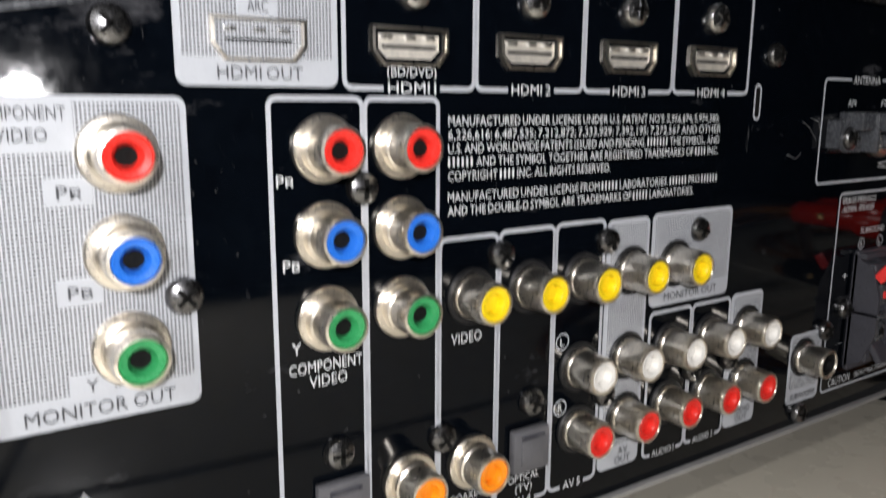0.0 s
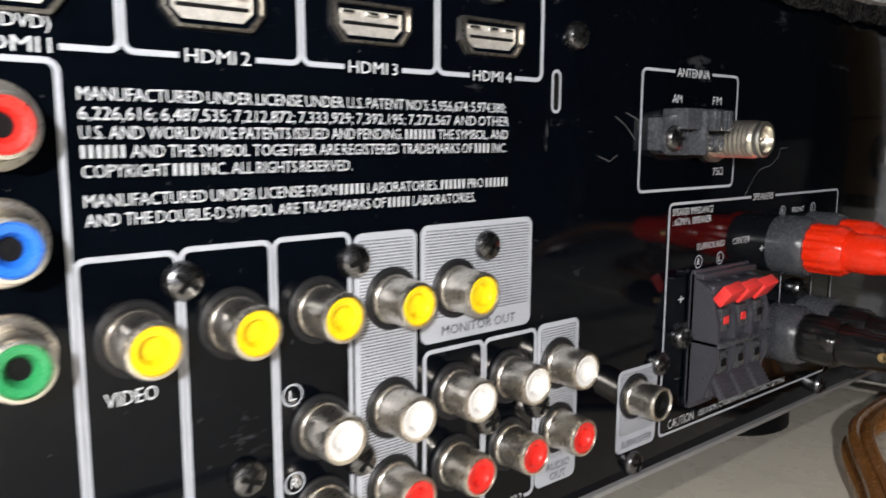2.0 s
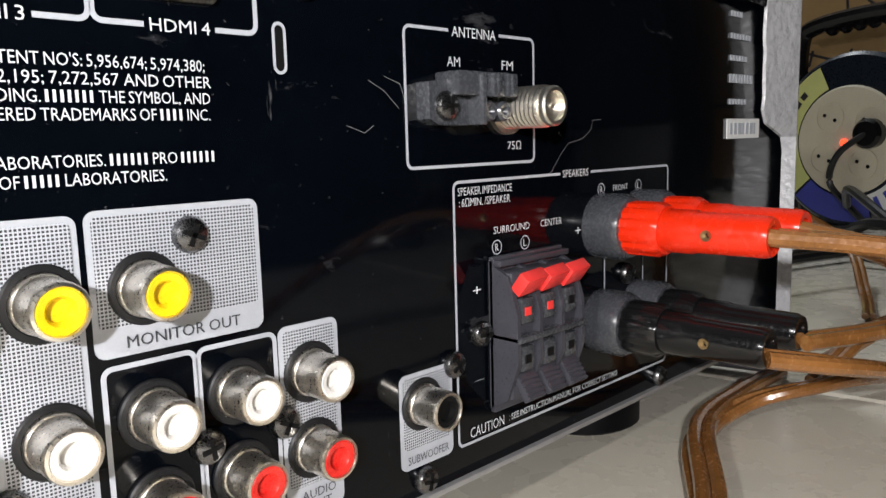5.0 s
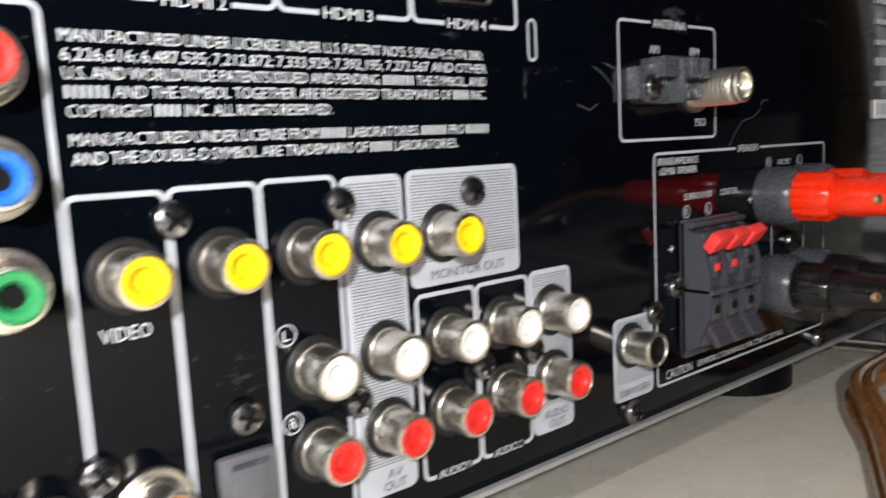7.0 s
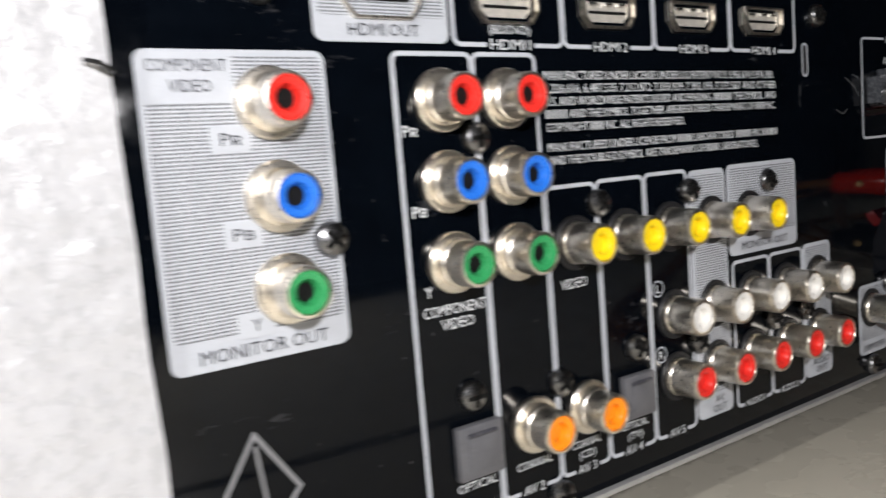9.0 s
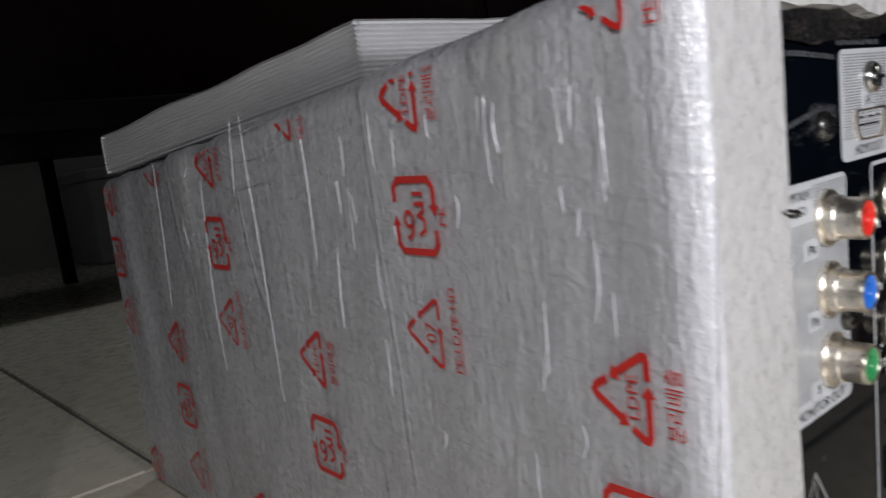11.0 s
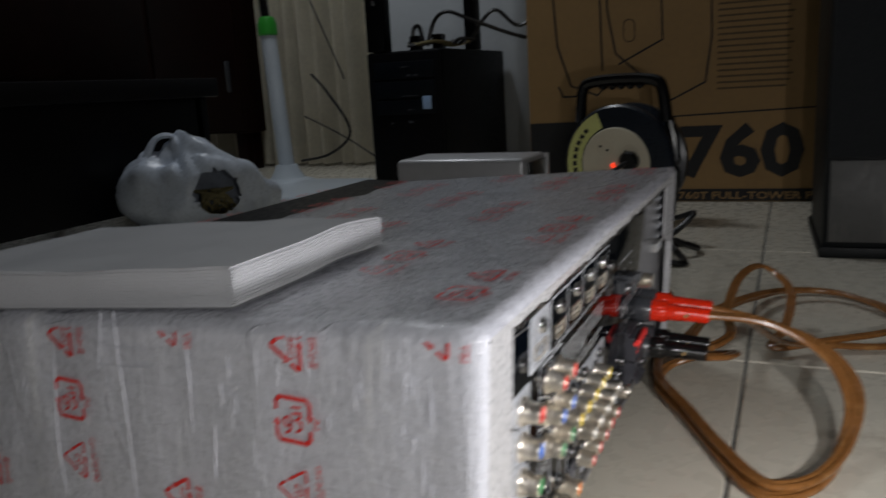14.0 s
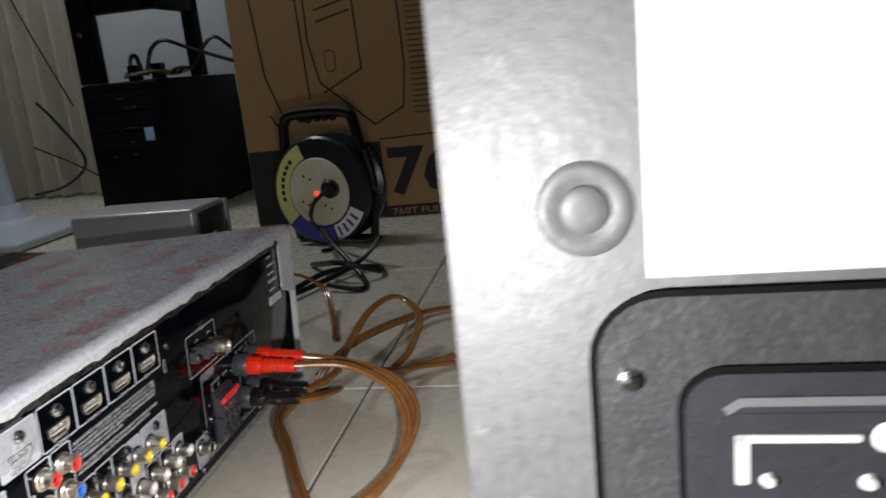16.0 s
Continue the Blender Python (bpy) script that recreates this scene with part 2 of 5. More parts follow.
# ---- building helpers ----
def mesh_of(name, bm, smooth=True):
    bmesh.ops.recalc_face_normals(bm, faces=bm.faces)
    me = bpy.data.meshes.new(name)
    bm.to_mesh(me)
    bm.free()
    if smooth:
        me.shade_smooth()
        me.set_sharp_from_angle(angle=radians(32))
    return me


def thing(name, label, category, at=(0, 0, 0), turn=0, group="", kind=""):
    ob = new(name)
    ob.empty_display_size = 0.02
    ob.matrix_world = pose(*at, 0, 0, turn)
    return tagged(ob, label, category, group, kind)


def part(name, bm, material, parent, label="", at=(0, 0, 0), turn=(0, 0, 0)):
    """One mesh object under a thing or a part, in its parent's own coordinates. bm may be a mesh to share."""
    me = bm if isinstance(bm, bpy.types.Mesh) else mesh_of(name, bm)
    if not me.materials:
        me.materials.append(material)
    ob = new(name, me)
    ob.parent = parent
    ob.matrix_basis = pose(*at, *turn)
    return tagged(ob, label)


def box(x0, x1, y0, y1, z0, z1, bevel=0.0, seg=2, bm=None):
    own = bmesh.new()
    bmesh.ops.create_cube(own, size=1, matrix=Matrix.Translation(((x0 + x1) / 2, (y0 + y1) / 2, (z0 + z1) / 2)) @ Matrix.Diagonal((x1 - x0, y1 - y0, z1 - z0, 1)))
    if bevel:
        bmesh.ops.bevel(own, geom=list(own.edges), offset=bevel, segments=seg, affect="EDGES", profile=0.5)
    return merge(bm, own)


def merge(bm, own):
    if bm is None:
        return own
    tmp = bpy.data.meshes.new("tmp")
    own.to_mesh(tmp)
    own.free()
    bm.from_mesh(tmp)
    bpy.data.meshes.remove(tmp)
    return bm


def lathe(profile, n=24, bm=None, axis="Y", at=(0, 0, 0)):
    """Turn a profile of (radius, length along the axis) about it."""
    bm = bm or bmesh.new()
    rings = []
    for r, s in profile:
        ring = []
        for i in range(n):
            a = 2 * math.pi * i / n
            u, v = r * math.cos(a), r * math.sin(a)
            p = {"Y": (u, s, v), "Z": (u, v, s), "X": (s, u, v)}[axis]
            ring.append(bm.verts.new((p[0] + at[0], p[1] + at[1], p[2] + at[2])))
        rings.append(ring)
    for a, b in zip(rings, rings[1:]):
        for i in range(n):
            bm.faces.new((a[i], a[(i + 1) % n], b[(i + 1) % n], b[i]))
    for ring, r in ((rings[0], profile[0][0]), (rings[-1], profile[-1][0])):
        if r > 1e-6:
            bm.faces.new(ring)
    return bm


def rrect(x0, x1, z0, z1, r, n=4):
    pts = []
    for cx, cz, a0 in ((x1 - r, z1 - r, 0), (x0 + r, z1 - r, 90), (x0 + r, z0 + r, 180), (x1 - r, z0 + r, 270)):
        for i in range(n + 1):
            a = radians(a0 + 90 * i / n)
            pts.append((cx + r * math.cos(a), cz + r * math.sin(a)))
    return pts


def plate(pts, front, back, bm=None):
    """A flat outline in x and z with depth, from y=front to y=back."""
    bm = bm or bmesh.new()
    f = [bm.verts.new((x, front, z)) for x, z in pts]
    b = [bm.verts.new((x, back, z)) for x, z in pts]
    bm.faces.new(f)
    n = len(pts)
    for i in range(n):
        bm.faces.new((f[i], b[i], b[(i + 1) % n], f[(i + 1) % n]))
    return bm


def stroke(pts, w, y, bm=None, closed=False):
    """A printed line of width w through points in x and z, just proud of the sheet at y."""
    bm = bm or bmesh.new()
    n = len(pts)
    left, right = [], []
    for i, (x, z) in enumerate(pts):
        a = pts[i - 1] if (i or closed) else pts[i]
        b = pts[(i + 1) % n] if (i < n - 1 or closed) else pts[i]
        d1, d2 = Vector((x - a[0], z - a[1])), Vector((b[0] - x, b[1] - z))
        d1 = d1.normalized() if d1.length > 1e-9 else d2.normalized()
        d2 = d2.normalized() if d2.length > 1e-9 else d1
        t = (d1 + d2)
        t = t.normalized() if t.length > 1e-6 else d1
        nrm = Vector((-t.y, t.x)) * (w / 2 / max(t.dot(d1), 0.5))
        left.append(bm.verts.new((x + nrm.x, y, z + nrm.y)))
        right.append(bm.verts.new((x - nrm.x, y, z - nrm.y)))
    for i in range(n if closed else n - 1):
        j = (i + 1) % n
        bm.faces.new((left[i], left[j], right[j], right[i]))
    return bm


def spline(pts, step=6):
    """A smooth line through the points."""
    out = []
    P = [Vector(p) for p in pts]
    for i in range(len(P) - 1):
        a, b, c, d = P[max(i - 1, 0)], P[i], P[i + 1], P[min(i + 2, len(P) - 1)]
        for k in range(step):
            t = k / step
            out.append(0.5 * (2 * b + (c - a) * t + (2 * a - 5 * b + 4 * c - d) * t * t + (3 * b - a - 3 * c + d) * t ** 3))
    out.append(P[-1])
    return out


def tube(pts, r, n=8, bm=None, flat=1.0, side=0.0):
    """A cable along the points; flat squeezes it, side shifts it sideways."""
    bm = bm or bmesh.new()
    rings = []
    for i, p in enumerate(pts):
        t = (pts[min(i + 1, len(pts) - 1)] - pts[max(i - 1, 0)]).normalized()
        s = t.cross(Vector((0, 0, 1)))
        s = s.normalized() if s.length > 1e-4 else Vector((1, 0, 0))
        u = s.cross(t)
        c = p + s * side
        rings.append([bm.verts.new(c + s * r * math.cos(2 * math.pi * k / n) + u * r * flat * math.sin(2 * math.pi * k / n)) for k in range(n)])
    for a, b in zip(rings, rings[1:]):
        for k in range(n):
            bm.faces.new((a[k], a[(k + 1) % n], b[(k + 1) % n], b[k]))
    bm.faces.new(rings[0])
    bm.faces.new(rings[-1])
    return bm


GLYPHS = {}


def glyph(word, bold=0.0):
    """Outline faces of a word in the built-in font, as points and faces; bold thickens its strokes."""
    if (word, bold) not in GLYPHS:
        cu = bpy.data.curves.new("word", "FONT")
        cu.body, cu.resolution_u, cu.offset = word, 2, bold
        ob = bpy.data.objects.new("word", cu)
        me = ob.to_mesh()
        pts = [(v.co.x, v.co.y) for v in me.vertices]
        faces = [tuple(p.vertices) for p in me.polygons]
        ob.to_mesh_clear()
        bpy.data.objects.remove(ob)
        bpy.data.curves.remove(cu)
        GLYPHS[(word, bold)] = (pts, faces)
    return GLYPHS[(word, bold)]


def words(text, width, height, bm=None, at=(0, 0), y=0.0, bold=0.0):
    """A line of print, width by height, centred at (x, z) on the sheet y; trade names become bars."""
    bm = bm or bmesh.new()
    x, polys = 0.0, []
    for w in text.split(" "):
        if w[0] == "#":
            for _ in w:
                polys.append(([(x, 0), (x + 0.22, 0), (x + 0.22, 0.68), (x, 0.68)], [(0, 1, 2, 3)]))
                x += 0.48
            x += 0.14
            continue
        pts, faces = glyph(w, bold)
        if not pts:
            continue
        x0, x1 = min(p[0] for p in pts), max(p[0] for p in pts)
        polys.append(([(p[0] - x0 + x, p[1]) for p in pts], faces))
        x += x1 - x0 + 0.28
    x -= 0.28
    top = 0.7
    for pts, faces in polys:
        vs = [bm.verts.new((at[0] + (p[0] / x - 0.5) * width, y, at[1] + (p[1] / top - 0.5) * height)) for p in pts]
        for f in faces:
            bm.faces.new([vs[i] for i in f])
    return bm


# ---- the room ----
floor = thing("floor", "pale glazed ceramic floor tiles with dark grout lines", "floor", kind="structure")
PX, PY, TX, TY = 0.43, 0.39, -0.002, -0.072
part("grout", box(-1.8, 2.5, -2.0, 2.3, -0.05, -0.0015), M_GROUT, floor)


def wall(name, x0, x1, y0, y1, z0, z1, label, material):
    me = mesh_of(name, box(x0, x1, y0, y1, z0, z1), False)
    me.materials.append(material)
    return tagged(new(name, me), label, "wall", kind="structure")


wall("wall_east", 2.3, 2.42, -0.3, 2.3, 0, 2.4, "plain pale painted wall behind the desk things", M_WALL)
# far end of the east wall, darkened to keep it out of the panel's reflection
wall("wall_east_dimmed", 2.3, 2.42, -2.0, -0.3, 0, 2.4, "plain wall beside the loudspeakers, darkened to keep reflections dim", M_WALL_DIMMED)
wall("wall_north", -1.8, 2.42, 2.15, 2.27, 0, 2.4, "plain pale painted wall in deep shade", M_WALL)
# unseen walls behind the camera, darkened for the same reflections
wall("wall_west", -1.92, -1.8, -2.0, 2.42, 0, 2.4, "plain unseen wall, darkened to keep reflections dim", M_WALL_DIMMED)
wall("wall_south", -1.92, 2.42, -2.12, -2.0, 0, 2.4, "plain unseen wall, darkened to keep reflections dim", M_WALL_DIMMED)
tagged(wall("ceiling", -1.92, 2.42, -2.12, 2.42, 2.4, 2.5, "plain white painted ceiling", M_CEIL), category="ceiling")

# ---- the receiver ----
rec = thing("av_receiver", "black audio receiver wrapped in foam, its socket-filled rear showing", "receiver")
rec.matrix_world = LEAN
ch = part("chassis", box(0.003, 0.437, 0.0015, 0.288, 0.0215, 0.138, 0.002), M_CASE, rec)
part("rear_panel", box(0.002, 0.438, 0, 0.0014, 0.021, 0.153, 0.0003), M_PANEL, rec, "glossy black screen-printed rear panel, dusty and scratched")
part("bottom_lip", box(0.01, 0.432, -0.0016, 0.003, 0.0198, 0.0212, 0.0003), mat("worn_steel_edge", (0.5, 0.5, 0.5), 0.4, 0.6), rec, "bare metal lower edge")
foot = mesh_of("foot", lathe([(0.018, 0.0), (0.0195, 0.001), (0.02, 0.012), (0.019, 0.0215)], 28, axis="Z"))
for x, y in ((0.06, 0.035), (0.352, 0.035), (0.06, 0.24), (0.38, 0.24)):
    f = part("foot", foot, M_CASE, rec)
    f.matrix_basis = LEAN.inverted() @ Matrix.Translation((x, y, 0))

Y1, Y2, Y3 = -0.0002, -0.00035, -0.0005
LW = 0.0009


def arc(cx, cz, r, a0, a1, n=4):
    return [(cx + r * math.cos(radians(a0 + (a1 - a0) * i / n)), cz + r * math.sin(radians(a0 + (a1 - a0) * i / n))) for i in range(n + 1)]


def printed(text, x, z, width, height, ink=M_WHITE, y=Y1, name="printed_word"):
    part(name, words(text, width, height, at=(x, z), y=y), ink, rec)


def outline(pts, w=LW, closed=False):
    part("printed_line", stroke(pts, w, Y1, closed=closed), M_PRINT, rec)


def titled_frame(x0, x1, z0, z1, gap0, gap1, side, r=0.0015, w=LW):
    """A rounded printed frame with a gap for its title in the top or bottom line."""
    tl, tr, bl, br = arc(x0 + r, z1 - r, r, 180, 90), arc(x1 - r, z1 - r, r, 90, 0), arc(x0 + r, z0 + r, r, 270, 180), arc(x1 - r, z0 + r, r, 0, -90)
    if side == "top":
        outline([(gap1, z1)] + tr + br + bl + tl + [(gap0, z1)], w)
    else:
        outline([(gap0, z0)] + bl + tl + tr + br + [(gap1, z0)], w)


def grey_field(x0, x1, z0, z1, strip, r=0.0018):
    """A light grey printed field: plain border, dotted middle, plain strip at the foot for its title."""
    part("printed_field", plate(rrect(x0, x1, z0, z1, r), Y1, 0.0004), M_PRINT, rec, "light grey printed field")
    part("dotted_print", plate(rrect(x0 + 0.001, x1 - 0.001, z0 + strip, z1 - 0.001, 0.0009), Y2, 0.0004), M_HALF, rec, "fine dotted grey print")


grey_field(0.0252, 0.0568, 0.0682, 0.1195, 0.0052)
grey_field(0.0555, 0.0837, 0.1212, 0.1455, 0.0046)
grey_field(0.1522, 0.1664, 0.0282, 0.0918, 0.0062)
grey_field(0.1675, 0.1980, 0.0684, 0.0922, 0.0048)
grey_field(0.2008, 0.2146, 0.0282, 0.0674, 0.0064)
grey_field(0.2306, 0.2470, 0.0284, 0.0505, 0.0048)
# rows of framed inputs
for k in range(4):
    x0, x1 = 0.0846 + 0.0289 * k, 0.0846 + 0.0289 * (k + 1)
    xm = (x0 + x1) / 2
    titled_frame(x0 + 0.0003, x1 - 0.0003, 0.1212, 0.1453, xm - 0.0062, xm + 0.0062, "bottom")
    printed("HDMI %d" % (k + 1), xm, 0.1213, 0.0105, 0.0021)
printed("(BD/DVD)", 0.0990, 0.1243, 0.0108, 0.0018)
for k, (x0, x1, z1) in enumerate(((0.0705, 0.0883, 0.1193), (0.0889, 0.1048, 0.1193), (0.1054, 0.1200, 0.0915), (0.1206, 0.1358, 0.0918), (0.1364, 0.1512, 0.0920))):
    xm = (x0 + x1) / 2
    titled_frame(x0, x1, 0.0278, z1, xm - 0.0038, xm + 0.0038, "bottom")
    printed("AV %d" % (k + 1), xm, 0.0280, 0.0056, 0.0021)
for k, (x0, x1) in enumerate(((0.1684, 0.1840), (0.1846, 0.2000))):
    xm = (x0 + x1) / 2
    titled_frame(x0, x1, 0.0280, 0.0667, xm - 0.0050, xm + 0.0050, "bottom")
    printed("AUDIO %d" % (k + 1), xm, 0.0281, 0.0085, 0.0018)
titled_frame(0.2352, 0.2785, 0.0958, 0.1257, 0.2485, 0.2655, "top", w=0.0007)
titled_frame(0.2490, 0.3460, 0.0288, 0.0920, 0.2895, 0.3035, "top", w=0.0007)
printed("ANTENNA", 0.2570, 0.1256, 0.0148, 0.0023)
printed("AM", 0.2500, 0.1190, 0.0042, 0.0022)
printed("FM", 0.2685, 0.1190, 0.0042, 0.0022)
printed("75Ω", 0.2708, 0.1000, 0.0052, 0.0020)
printed("SPEAKERS", 0.2965, 0.0920, 0.0118, 0.0020)
printed("SPEAKER IMPEDANCE", 0.2600, 0.0898, 0.0192, 0.0019)
printed(": 6ΩMIN. /SPEAKER", 0.2598, 0.0872, 0.0182, 0.0019)
printed("SURROUND", 0.2695, 0.0797, 0.0138, 0.0018)
printed("CENTER", 0.2855, 0.0797, 0.0092, 0.0018)
printed("FRONT", 0.3187, 0.0868, 0.0078, 0.0017)
printed("+", 0.2562, 0.0660, 0.0028, 0.0028)
printed("-", 0.2568, 0.0438, 0.0036, 0.0005)
printed("+", 0.2975, 0.0762, 0.0028, 0.0028)
printed("CAUTION", 0.2592, 0.0312, 0.0125, 0.0026)
printed(": SEE INSTRUCTION MANUAL FOR CORRECT SETTING", 0.2925, 0.0312, 0.0500, 0.0017)
for ch, x, z, r in (("R", 0.2637, 0.0755, 0.0017), ("L", 0.2745, 0.0755, 0.0017), ("R", 0.3087, 0.0868, 0.0016), ("L", 0.3285, 0.0868, 0.0016), ("L", 0.1392, 0.0645, 0.0019), ("R", 0.1392, 0.0483, 0.0019)):
    outline(arc(x, z, r, 0, 340, 18), 0.0003, True)
    printed(ch, x, z, 0.0013, 0.0019)
LEGAL = ("MANUFACTURED UNDER LICENSE UNDER U.S. PATENT NO'S: 5,956,674; 5,974,380;", "6,226,616; 6,487,535; 7,212,872; 7,333,929; 7,392,195; 7,272,567 AND OTHER",
         "U.S. AND WORLDWIDE PATENTS ISSUED AND PENDING. ####### THE SYMBOL, AND", "###### AND THE SYMBOL TOGETHER ARE REGISTERED TRADEMARKS OF #### INC.",
         "COPYRIGHT #### INC. ALL RIGHTS RESERVED.", "MANUFACTURED UNDER LICENSE FROM ##### LABORATORIES. ###### PRO ######", "AND THE DOUBLE-D SYMBOL ARE TRADEMARKS OF ##### LABORATORIES.")
for line, z, x1 in zip(LEGAL, (0.1151, 0.1124, 0.1097, 0.1070, 0.1042, 0.1000, 0.0972), (0.1895, 0.1905, 0.1902, 0.1900, 0.1520, 0.1905, 0.1815)):
    printed(line, (0.1072 + x1) / 2, z, x1 - 0.1072, 0.0019, name="printed_line_of_text")
for text, x, z, w, h in (("VIDEO", 0.1122, 0.0702, 0.0078, 0.0023), ("COMPONENT", 0.0802, 0.0702, 0.0150, 0.0022), ("VIDEO", 0.0805, 0.0673, 0.0078, 0.0022), ("Pʀ", 0.0731, 0.1050, 0.0032, 0.0022),
                         ("Pʙ", 0.0738, 0.0898, 0.0032, 0.0022), ("Y", 0.0743, 0.0742, 0.0018, 0.0022), ("OPTICAL", 0.0822, 0.0335, 0.0098, 0.0018), ("COAXIAL", 0.0975, 0.0335, 0.0098, 0.0018),
                         ("COAXIAL", 0.1130, 0.0338, 0.0092, 0.0018), ("(CD)", 0.1130, 0.0312, 0.0050, 0.0018), ("OPTICAL", 0.1288, 0.0338, 0.0090, 0.0018), ("(TV)", 0.1288, 0.0312, 0.0050, 0.0018)):
    printed(text, x, z, w, h)
for text, x, z, w, h in (("HDMI OUT", 0.0695, 0.1234, 0.0148, 0.0022), ("MONITOR OUT", 0.0412, 0.0706, 0.0225, 0.0023), ("AV", 0.1606, 0.0325, 0.0036, 0.0019), ("OUT", 0.1606, 0.0301, 0.0055, 0.0019),
                         ("MONITOR OUT", 0.1828, 0.0707, 0.0205, 0.0020), ("AUDIO", 0.2082, 0.0326, 0.0082, 0.0019), ("OUT", 0.2084, 0.0301, 0.0055, 0.0019), ("SUBWOOFER", 0.2388, 0.0307, 0.0128, 0.0019)):
    printed(text, x, z, w, h, M_INK, Y3)
part("printed_field", plate(rrect(0.0258, 0.0402, 0.1110, 0.1190, 0.0008), Y3, 0), M_PRINT, rec)
printed("COMPONENT", 0.0330, 0.1170, 0.0125, 0.0020, M_INK, Y3 - 0.0002)
printed("VIDEO", 0.0332, 0.1138, 0.0068, 0.0020, M_INK, Y3 - 0.0002)
for text, x, z in (("Pʀ", 0.0388, 0.1052), ("Pʙ", 0.0392, 0.0897), ("Y", 0.0398, 0.0745), ("ARC", 0.0692, 0.1342)):
    part("printed_field", plate(rrect(x - 0.0033, x + 0.0033, z - 0.0021, z + 0.0021, 0.0005), Y3, 0), M_PRINT, rec)
    printed(text, x, z, 0.0035 if text != "Y" else 0.0018, 0.0021, M_INK, Y3 - 0.0002)
# recycling outline printed low on the panel
for pts, w in (([(0.0290, 0.0430), (0.0372, 0.0560), (0.0445, 0.0450), (0.0405, 0.0405)], 0.0008), ([(0.0372, 0.0540), (0.0385, 0.0420)], 0.0006), ([(0.0300, 0.0440), (0.0345, 0.0405), (0.0385, 0.0420)], 0.0005)):
    part("printed_line", stroke(pts, w, Y1), M_GREYM, rec)
# lint and hair caught on the paint
for pts in (((0.2850, 0.0925), (0.2895, 0.0974), (0.2927, 0.1000), (0.2992, 0.1011), (0.3031, 0.1034), (0.3040, 0.1060), (0.3081, 0.1062)), ((0.2250, 0.1140), (0.2290, 0.1120), (0.2330, 0.1085)), ((0.2290, 0.1150), (0.2335, 0.1135), (0.2345, 0.1105)), ((0.2190, 0.1050), (0.2235, 0.1035), (0.2260, 0.1050))):
    part("lint", stroke(pts, 0.00012, Y3), M_GREYM, rec, "pale lint on the paint")
# type plate far along the panel: words there are only bars
for k in range(6):
    for n in range((9, 4, 7, 6, 8, 6)[k]):
        part("printed_bar", plate(rrect(0.3880 + 0.0024 * n, 0.3896 + 0.0024 * n, 0.1490 - 0.0075 * k, 0.1490 + (0.0030 if k in (0, 4) else 0.0019) - 0.0075 * k, 0.0002), Y1, 0), M_PRINT, rec)
part("serial_sticker", plate(rrect(0.3865, 0.4130, 0.0995, 0.1065, 0.0003), Y2, 0), M_PAPER, rec, "white sticker with faded bars")
for k in range(7):
    part("printed_bar", plate(rrect(0.3885 + 0.0032 * k, 0.3902 + 0.0032 * k + 0.0006 * (k % 3), 0.1010, 0.1050, 0.0002), Y3, 0), M_PRINT, rec)

# sockets
sleeve = mesh_of("sleeve", lathe([(0.0048, 0), (0.00475, -0.0012), (0.00465, -0.0016), (0.00445, -0.0018), (0.00442, -0.0079), (0.00437, -0.0085), (0.0042, -0.0089), (0.0037, -0.0090), (0.0035, -0.0086), (0.0035, -0.0010), (0.0001, -0.0010)], 36))
base_ring = mesh_of("base_ring", lathe([(0.0061, 0), (0.0061, -0.0006), (0.0058, -0.0009), (0.0050, -0.0009), (0.0047, -0.0006)], 32))
flange = mesh_of("flange", lathe([(0.0060, 0), (0.0061, -0.0004), (0.0061, -0.0014), (0.0058, -0.0017), (0.0049, -0.0018), (0.0048, -0.0036), (0.0044, -0.0039)], 40))
ring = {k: mesh_of("insert", lathe([(0.00355, -0.0070), (0.00355, -0.0086), (0.0033, -0.0089), (0.0023, -0.0087), (0.0017, -0.0078), (0.0015, -0.0048), (0.0001, -0.0048)], 28)) for k in PLASTIC}
disc = {k: mesh_of("insert", lathe([(0.00355, -0.0070), (0.00355, -0.0086), (0.0033, -0.0089), (0.0023, -0.0087), (0.0019, -0.0081), (0.0017, -0.0066), (0.0001, -0.0066)], 28)) for k in PLASTIC}
core = mesh_of("contact", lathe([(0.00158, -0.0072), (0.00152, -0.0068), (0.0007, -0.0064), (0.0006, -0.0072), (0.0001, -0.0073)], 18))


def rca(x, z, colour, big):
    s = part("rca_socket", sleeve, M_NICKEL, rec, colour + " nickel-plated phono socket", at=(x, 0, z))
    if big:
        part("flange", flange, M_NICKEL, s)
    else:
        part("base_ring", base_ring, M_COLLAR, s, "black plastic collar")
    part("insert", ring[colour] if big and colour != "orange" else disc[colour], PLASTIC[colour], s, colour + " plastic insert")
    # black contact over the coloured bottom also paints the hole's shade
    if big and colour != "orange":
        part("contact", core, M_HOLE, s)


for z, c in ((0.1105, "red"), (0.0950, "blue"), (0.0793, "green")):
    rca(0.0804, z, c, True)
    rca(0.0963, z, c, True)
    rca(0.0460, z + 0.0003, c, True)
for k in range(5):
    rca(0.1132 + 0.01575 * k, 0.0790, "yellow", False)
    rca(0.1446 + 0.01575 * k, 0.0575, "white", False)
    rca(0.1446 + 0.01575 * k, 0.0419, "red", False)
rca(0.0979, 0.0420, "orange", True)
rca(0.1136, 0.0420, "orange", True)
s = part("rca_socket", sleeve, M_NICKEL, rec, "nickel-plated subwoofer socket", at=(0.2372, 0, 0.0430))
part("base_ring", base_ring, M_COLLAR, s, "black plastic collar")
